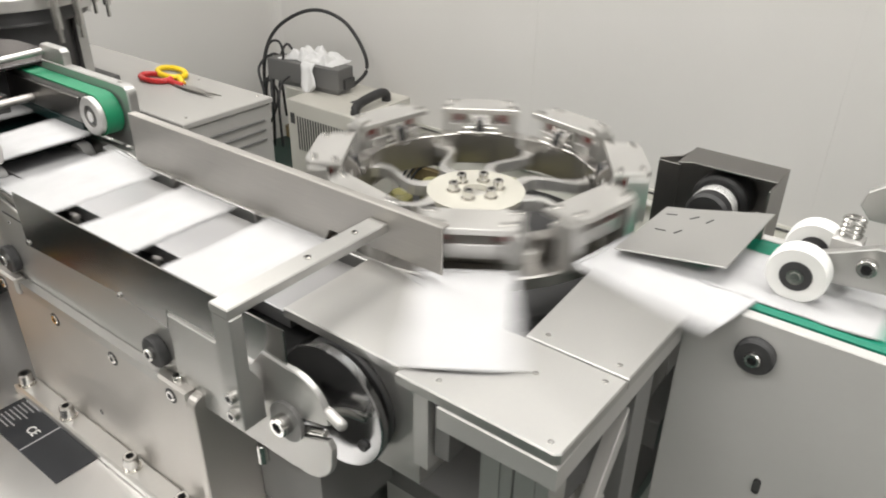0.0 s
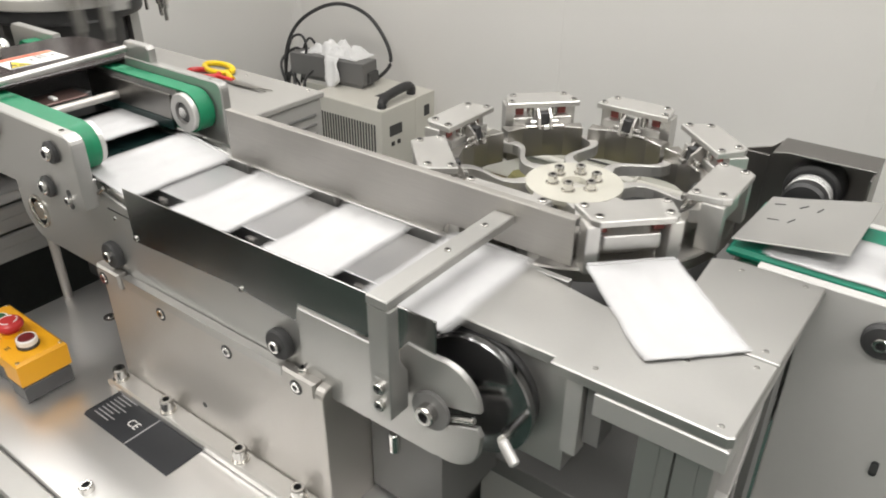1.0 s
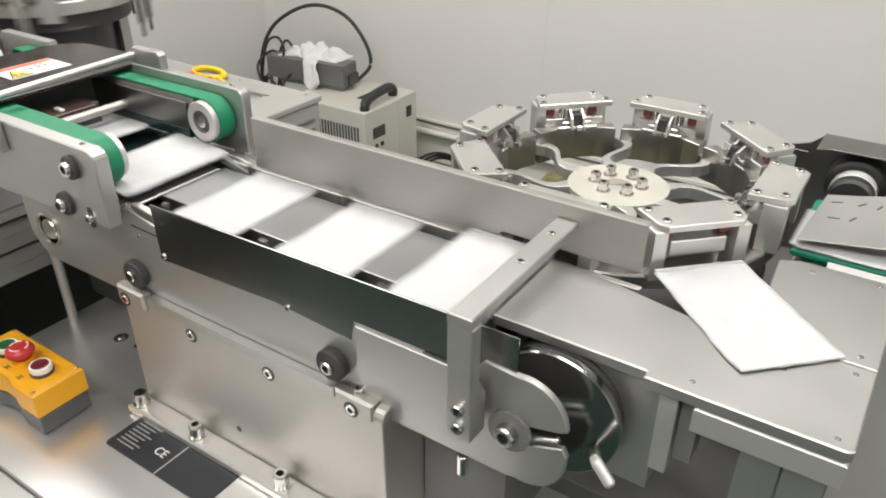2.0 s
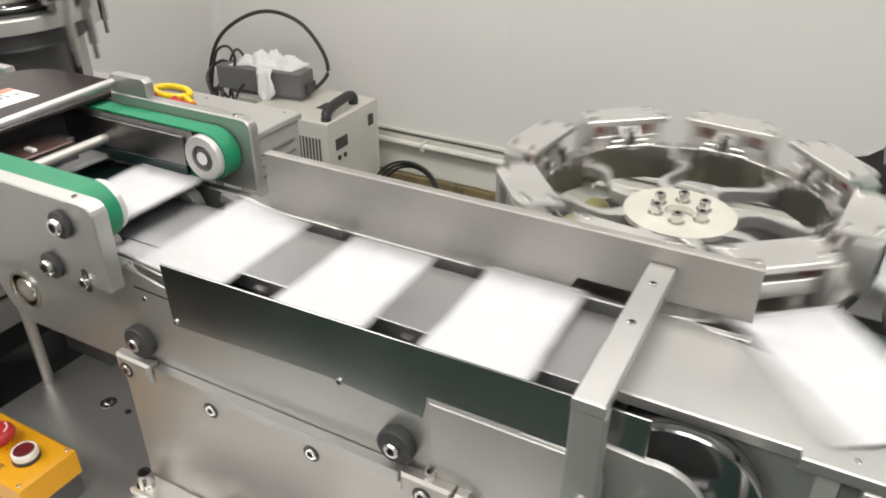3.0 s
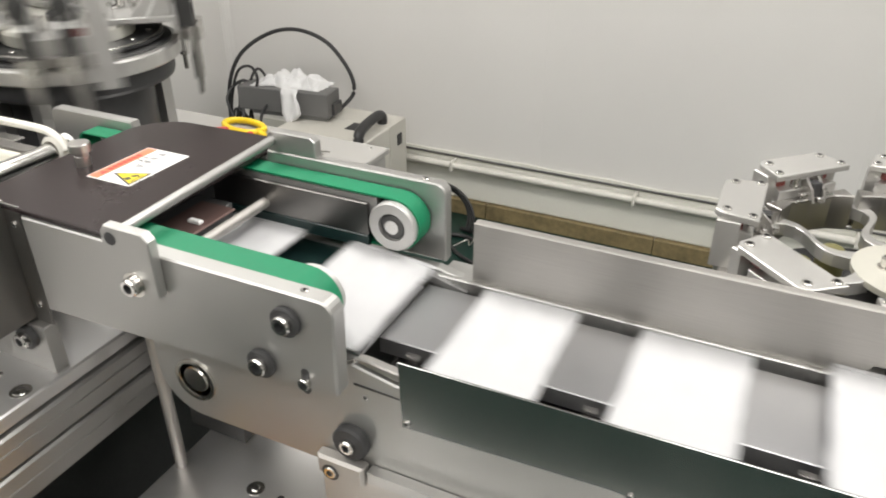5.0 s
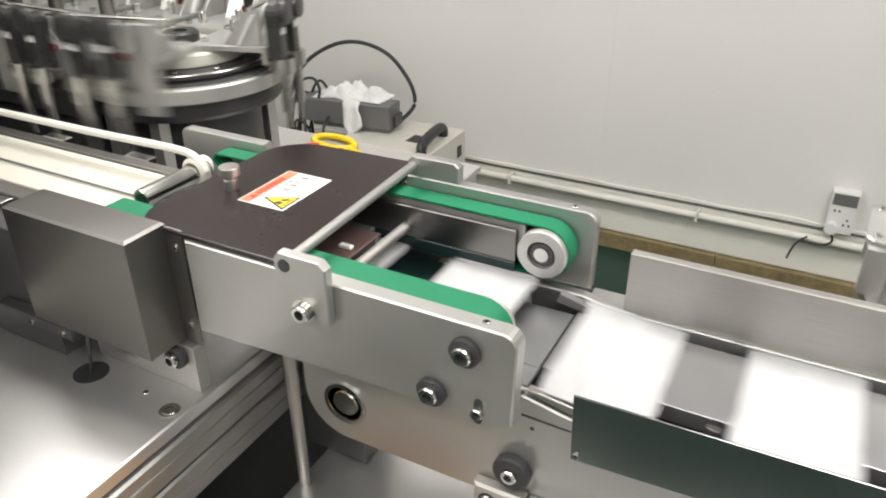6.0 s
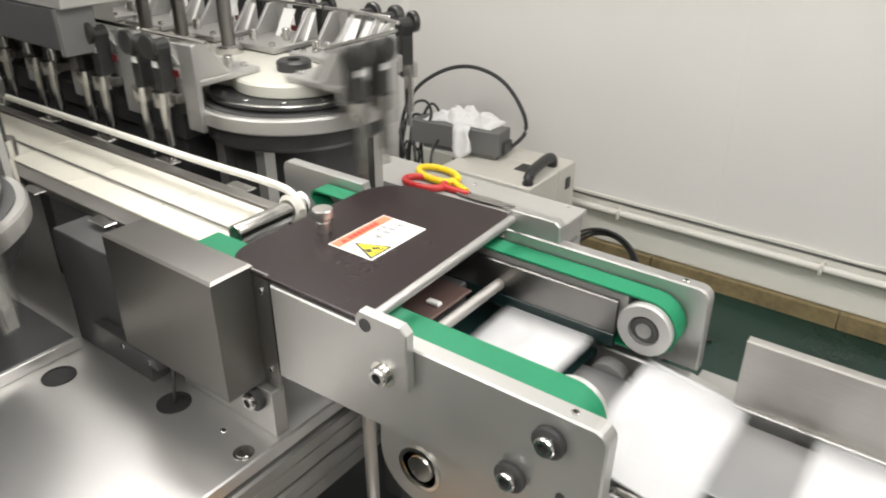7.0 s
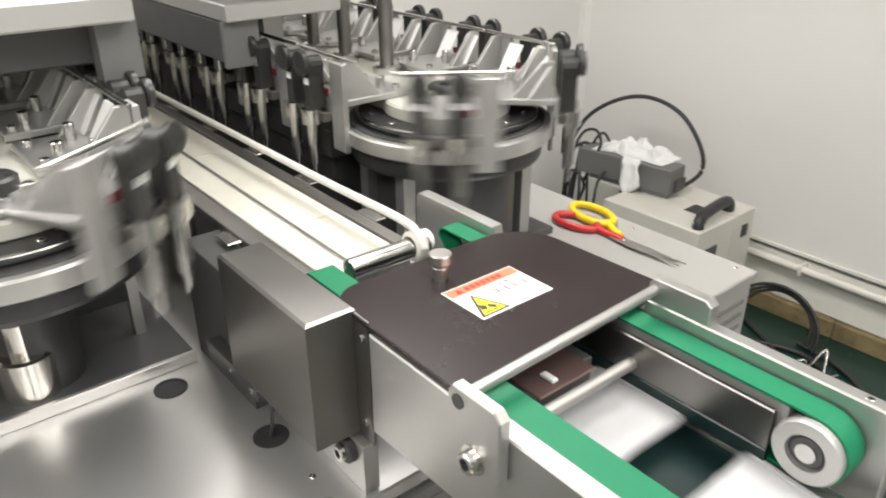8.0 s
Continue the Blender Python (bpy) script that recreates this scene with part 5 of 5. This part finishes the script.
        s = Shape().lathe([(0, 0), (0.034, 0), (0.034, 0.055), (0.03, 0.058), (0.018, 0.058), (0.018, 0.10), (0, 0.10)], (-0.825, -0.352, 0.836), "z", 28)
        part("damper", s, M_NICKEL, t, "steel shock absorber")
    # fixed columns and presses above the track
    for x in (-1.05, -1.19, -1.31, -1.62, -1.78):
        part("column", Shape().rod((x, hy + 0.02 * side, 1.086), (x, hy + 0.02 * side, 1.52), 0.013, 16), M_STEELV, t)
        part("column_foot", Shape().lathe([(0, 0), (0.026, 0), (0.026, 0.012), (0.02, 0.016), (0, 0.016)], (x, hy + 0.02 * side, 1.086), "z", 18), M_CHROME, t)
    return t


for side in (1, -1):
    oval(side)


def overhead():
    t = thing("press_bridge", (-1.5, 0.15, 1.15), "dark grey press housing above the carrier row", "press")
    part("housing", Shape().box(-2.0, -1.125, 0.080, 0.134, 1.125, 1.196, 0.004), M_DGREY, t)
    part("end_plate", Shape().box(-1.1248, -1.112, 0.076, 0.138, 1.120, 1.196), M_GREYP, t)
    part("top_plate", Shape().box(-2.0, -1.095, 0.076, 0.29, 1.197, 1.224, 0.002), M_ALUW, t)
    part("housing", Shape().box(-2.0, -1.30, 0.09, 0.27, 1.2245, 1.42, 0.004), M_DGREY, t)
    part("column", Shape().box(-1.95, -1.90, 0.20, 0.25, 1.03, 1.1965), M_ALU, t)
    part("column", Shape().box(-1.30, -1.26, 0.22, 0.26, 1.03, 1.1965), M_ALU, t)
    part("top_plate", Shape().box(-1.95, -0.95, 0.10, 0.50, 1.52, 1.55), M_ALUW, t)
    for k in range(8):
        x = -1.22 - 0.086 * k
        part("plunger", Shape().rod((x, 0.106, 1.095), (x, 0.106, 1.1255), 0.007, 12), M_CHROME, t)
    u = thing("press_bridge", (-1.5, -0.3, 1.15), "pale aluminium press beam over the front carrier row", "press")
    part("beam", Shape().box(-2.0, -0.95, -0.46, -0.112, 1.238, 1.272, 0.003), M_ALUW, u)
    part("housing", Shape().box(-2.0, -1.02, -0.36, -0.105, 1.178, 1.2365, 0.003), M_DGREY, u)
    part("end_plate", Shape().box(-1.018, -0.985, -0.155, -0.10, 1.158, 1.2365), M_GREYP, u)
    for x in (-1.9, -1.35):
        part("column", Shape().box(x, x + 0.04, -0.35, -0.31, 1.086, 1.178), M_ALU, u)


overhead()


def carrier(side):
    """A carrier drawn at the chain line: x along the travel, outwards on -y for the wall side and +y for the other."""
    o = -side

    t = thing("ear_loop_carrier", (0, 0, 0), "aluminium carrier with black clamp arms and guide wheels", "carrier", "ear-loop carriers")

    def bx(name, x0, x1, a, c, z0, z1, mat, label="", b=0.0015):
        ya, yb = sorted((a * o, c * o))
        return part(name, Shape().box(x0, x1, ya, yb, z0, z1, b), mat, t, label)

    bx("carrier_plate", -0.066, 0.066, -0.035, 0.085, 1.089, 1.099, M_CARR)
    for x in (-0.060, 0.052):
        pts = [(0.02 * o, 1.099), (0.085 * o, 1.099), (0.085 * o, 1.155), (0.066 * o, 1.155)]
        part("gusset", Shape().prism(pts, "x", x, x + 0.008), M_CARR, t)
    bx("end_plate", 0.030, 0.066, 0.085, 0.094, 1.015, 1.155, M_CARR)
    bx("end_plate", -0.066, 0.030, 0.085, 0.094, 1.070, 1.100, M_ALU)
    for x in (-0.052, 0.004):
        pts = [(x - 0.011, 1.080), (x + 0.011, 1.080), (x + 0.011, 1.13)] + arc(x, 1.148, 0.014, 0, 180, 6) + [(x - 0.011, 1.13)]
        part("clamp_arm", Shape().prism(pts, "y", *sorted((0.095 * o, 0.120 * o))), M_ARM, t, "black clamp arm")
        part("guide_wheel", Shape().lathe([(0, 0), (0.017, 0), (0.019, 0.003), (0.019, 0.010), (0.007, 0.012), (0, 0.012)], (x, 0.121 * o, 1.152), "y", 20, o), M_ARM, t)
        bx("arm_mark", x - 0.007, x + 0.007, 0.1202, 0.1210, 1.118, 1.128, M_PAPER, "pale mark on the arm", 0)
        part("cylinder", Shape().lathe([(0, 0.962), (0.0045, 0.962), (0.0045, 0.988), (0.0088, 0.990), (0.0088, 1.054), (0.0165, 1.056), (0.0165, 1.080), (0, 1.080)], (x, 0.116 * o, 0), "z", 14), M_CHROME, t)
        pts = [(0.046 * o, 1.100), (0.049 * o, 1.100), (0.078 * o, 1.148), (0.075 * o, 1.148)]
        part("white_plate", Shape().prism(pts, "x", x - 0.016, x + 0.016, 0.0005), M_PAPER, t, "slanted white pad")
    part("top_bar", Shape().rod((-0.082, 0.078 * o, 1.159), (0.082, 0.078 * o, 1.159), 0.0035, 10), M_CHROME, t)
    bx("red_tag", 0.006, 0.026, 0.0945, 0.097, 1.10, 1.112, M_DRED, "red cable end")
    part("spring_pin", Shape().rod((-0.03, 0.03 * o, 1.099), (-0.03, 0.03 * o, 1.122), 0.007, 12), M_CHROME, t)
    part("spring_pin", Shape().rod((0.03, 0.0, 1.099), (0.03, 0.0, 1.118), 0.008, 12), M_CHROME, t)
    for x, a in ((-0.045, -0.02), (0.045, -0.02), (0.0, 0.05)):
        screw(t, (x, a * o, 1.099))
    bx("arm_bar", -0.066, 0.030, 0.0945, 0.1085, 1.060, 1.076, M_STEELV)
    return t


# ---- masks and pushers ----
PERIOD = 0.176
BELT = 0.167


def blank_mask():
    s = Shape()
    nx, ny = 20, 30
    top, low = [], []
    for i in range(nx + 1):
        rt, rl = [], []
        for j in range(ny + 1):
            u, v = i / nx - 0.5, j / ny - 0.5
            x, y = u * 0.103, v * 0.170
            z = 0.0024 + 0.0014 * math.cos(u * 2 * math.pi * 3) * (1 - (2 * v) ** 2) + 0.0022 * noise.noise((x * 32, y * 24, 3))
            # ends of the blank are uneven and curl a little
            end = max(abs(2 * v) - 0.72, 0.0) / 0.28
            y += end * (0.0018 * noise.noise((x * 55, v * 2, 5)) + 0.0010 * noise.noise((x * 160, v, 8)))
            y -= math.copysign(0.0055, v) * end * (2 * u) ** 2
            x += max(abs(2 * u) - 0.7, 0.0) / 0.3 * 0.0016 * noise.noise((y * 50, u, 1))
            z += 0.0012 * end * end * (0.4 + noise.noise((x * 40, v, 2)))
            z = max(z, 0.0012)
            rt.append(s._v((x, y, z))), rl.append(s._v((x, y, max(z - 0.0016, 0.0002))))
        top.append(rt), low.append(rl)
    for i in range(nx):
        for j in range(ny):
            f = s.bm.faces.new((top[i][j], top[i + 1][j], top[i + 1][j + 1], top[i][j + 1]))
            f.smooth = True
            s.bm.faces.new((low[i][j], low[i][j + 1], low[i + 1][j + 1], low[i + 1][j]))
    for a, b in ([((i, 0), (i + 1, 0)) for i in range(nx)] + [((i + 1, ny), (i, ny)) for i in range(nx)]
                 + [((0, j + 1), (0, j)) for j in range(ny)] + [((nx, j), (nx, j + 1)) for j in range(ny)]):
        s.bm.faces.new((top[a[0]][a[1]], low[a[0]][a[1]], low[b[0]][b[1]], top[b[0]][b[1]]))
    return shared("face_mask", s, M_MASK)


MASK_MESH = blank_mask()
SEAM_MESH = shared("edge_seam", Shape().box(-0.050, 0.050, -0.003, 0.003, 0.0012, 0.0036, 0.0008), M_MASK)
N_MASKS = 18


def face_mask():
    t = thing("face_mask", (0, 0, 0), "flat white pleated nonwoven face mask blank", "face mask", "masks on the line")
    piece("mask_body", MASK_MESH, t, Matrix.Identity(4))
    for y in (-0.0815, 0.0815):
        piece("edge_seam", SEAM_MESH, t, Matrix.Translation((0, y, 0)))
    return t


MASKS = [face_mask() for k in range(N_MASKS)]


def pusher():
    t = thing("pusher", (0, 0, 0), "pair of small steel pusher pins in the deck slots", "pusher", "conveyor pushers")
    for y in (-0.066, 0.073):
        s = Shape().prism([(-0.010, 0.902), (0.004, 0.902), (0.004, 0.951), (-0.001, 0.951), (-0.003, 0.925)], "y", y - 0.0035, y + 0.0035, 0.0008)
        part("pin", s, M_STEELV, t)
    part("carrier_bar", Shape().box(-0.012, 0.006, -0.07, 0.077, 0.896, 0.902), M_DARK, t)
    return t


N_PUSH = 6
PUSHERS = [pusher()]
for k in range(1, N_PUSH):
    PUSHERS.append(copy_thing(PUSHERS[0], Matrix.Identity(4)))

CARRIERS = []
for side in (1, -1):
    first = carrier(side)
    CARRIERS.append((side, 0, first))
    for k in range(1, 17):
        CARRIERS.append((side, k, copy_thing(first, Matrix.Identity(4))))


def ease(u):
    u = min(max(u, 0.0), 1.0)
    return u * u * (3 - 2 * u)


def turret_turns(t):
    """Index steps done by the turret at t, of 45 degrees each."""
    w = t / PERIOD + 0.375
    n = math.floor(w)
    return n + ease((w - n - 0.06) / 0.47)


HOLD = Vector((0.437, 0.297))    # centre round which the held masks swing


def mask_pose(w):
    """The pose of a mask w periods after the turret takes hold of it."""
    if w < -6.2:
        u = ease((w + 11.5) / 5.3)
        way = [(2.03, 0.31, 0.9525), (2.0, 0.32, 0.80), (0.6, 0.33, 0.45), (-0.9, 0.1, 0.5), (-0.85, 0.0, 0.90), (-0.594, 0.0, 0.957)]
        q = u * (len(way) - 1)
        i = min(int(q), len(way) - 2)
        p = Vector(way[i]).lerp(Vector(way[i + 1]), q - i)
        return pose(p.x, p.y, p.z, 0, 0, 90 * (1 - u))
    if w < 0.06:
        x = 0.441 + BELT * w
        d = ease((x + 0.16) / 0.23)
        return pose(x, 0.0, 0.957 - 0.0182 * d + 0.0120 * ease((x - 0.30) / 0.09), 0, 9 * math.sin(math.pi * d), 0)
    if w < 1.65:
        a = -90 + 45 * (ease((w - 0.06) / 0.47) + ease((w - 1.06) / 0.47))
        r = 0.297
        k = ease((w - 0.06) / 0.28)
        x0, y0 = 0.4510, 0.0
        x1, y1 = HOLD.x + r * math.cos(radians(a)), HOLD.y + r * math.sin(radians(a))
        return pose(x1 + (x0 - HOLD.x) * (1 - k), y1, 0.9508, 0, 0, a + 90)
    u = w - 1.65
    return pose(HOLD.x + 0.297 + (0.09 * u + 0.085 * u * u if u < 1.2 else 0.294 * (u - 1.2) + 0.2304), HOLD.y + 0.02 * ease(u / 2), 0.9525, 0, 0, 90)


def step(u):
    """Index steps done at u periods: a short shift round each whole period, then a dwell."""
    n = math.floor(u - 0.86)
    return n + ease((u - 0.86 - n) / 0.26)


LEAD = {1: 1.098, -1: 1.125}    # chain length at which the first carrier of the row waits
TOTAL = 2 * CHAIN_L + 2 * math.pi * CHAIN_R
# periods after the wait at the row's head, and degrees round the end disc
SWEEP = [(1.0, 2.0), (1.1, 14.0), (1.45, 54.0), (1.7, 84.0), (1.95, 102.0), (2.2, 112.0), (2.6, 150.0), (3.0, 180.0)]


def chain_place(side, u):
    """Chain length of a carrier u periods (0 to 17) after it began its wait at the head of the row."""
    lead, back = LEAD[side], CHAIN_L + math.pi * CHAIN_R
    if u < 0.12:
        u += 17.0
    if u < 0.86:
        return lead
    if u < 1.0:
        return lead + (CHAIN_L + CHAIN_R * radians(2.0) - lead) * (u - 0.86) / 0.14
    if u < 3.0:
        for (u0, a0), (u1, a1) in zip(SWEEP, SWEEP[1:]):
            if u < u1:
                return CHAIN_L + CHAIN_R * radians(a0 + (a1 - a0) * (u - u0) / (u1 - u0))
    if u < 8.86:
        return back + PITCH * max(step(u) - 3.0, 0.0)
    if u < 11.12:
        start, end = back + PITCH * 5.0, TOTAL + lead - PITCH * 6.0
        return start + (end - start) * (u - 8.86) / 2.26
    return TOTAL + lead + PITCH * (step(u) - 17.0)


def carrier_pose(side, k, t):
    s = chain_place(side, (t / PERIOD + k) % 17.0) % TOTAL
    hy = 0.334 * side
    if s < CHAIN_L:
        x, y, a = HUB_X - CHAIN_L + s, -CHAIN_R, 0.0
    elif s < CHAIN_L + math.pi * CHAIN_R:
        a = (s - CHAIN_L) / CHAIN_R
        x, y = HUB_X + CHAIN_R * math.sin(a), -CHAIN_R * math.cos(a)
    elif s < 2 * CHAIN_L + math.pi * CHAIN_R:
        x, y, a = HUB_X - (s - CHAIN_L - math.pi * CHAIN_R), CHAIN_R, math.pi
    else:
        a = math.pi + (s - 2 * CHAIN_L - math.pi * CHAIN_R) / CHAIN_R
        x, y = HUB_X - CHAIN_L + CHAIN_R * math.sin(a), -CHAIN_R * math.cos(a)
    return pose(x, hy + y * side, 0, 0, 0, math.degrees(a) * side)


def motions():
    """All that moves: turret, masks, pushers, carriers, wheels and pulleys, one row every thirtieth of a second."""
    times = [f / FPS for f in range(-1, int(8.0 * FPS) + 2)]
    times = [max(t, 0.0) for t in times[1:]]
    walk(TURRET, [(t, pose(HUB.x, HUB.y, TURRET_Z, 0, 0, 45 * turret_turns(t) + 22.5 * 0)) for t in times])
    for k, ob in enumerate(MASKS):
        walk(ob, [(t, mask_pose((t / PERIOD + 0.375 - k + 11.5) % N_MASKS - 11.5)) for t in times])
    for k, ob in enumerate(PUSHERS):
        rows = []
        for t in times:
            x = -0.105 + BELT * ((t / PERIOD + 0.25 + k) % N_PUSH)
            low = 0.0 if x < 0.43 else -0.09
            x = x if x < 0.43 else 0.43 - 0.53 * ease((x - 0.43) / (BELT * N_PUSH - 0.53))
            rows.append((t, pose(x, 0, low if x > -0.03 else -0.06)))
        walk(ob, rows)
    for side, k, ob in CARRIERS:
        walk(ob, [(t, carrier_pose(side, k, t)) for t in times])
    for k, ob in enumerate(BLANKS):
        rows = []
        for t in times:
            u = (t / PERIOD + k) % N_BLANKS
            if u < 0.12:
                u += N_BLANKS
            if u < 9.86:
                rows.append((t, pose(-PITCH * (9 - step(u)), 0, 0)))
            else:
                rows.append((t, pose(-PITCH * 9 * (u - 9.86) / 1.26, 0, -0.026)))
        walk(ob, rows)
    rows = []
    for t in times:
        d = abs((t / PERIOD - 0.05 + 0.5) % 1.0 - 0.5)
        rows.append((t, pose(DRUM[0], 0, DRUM[1], 0, -42 * (1 - ease(d / 0.34)), 0)))
    walk(CRANK, rows)
    for ob in PULLEYS:
        at = ob.location.copy()
        walk(ob, [(t, pose(at.x, at.y, at.z, 0, 1760 * t, 0)) for t in times])
    for ob in WHEELS:
        at = ob.location.copy()
        walk(ob, [(t, pose(at.x, at.y, at.z, 0, 1500 * t, 0)) for t in times])


motions()
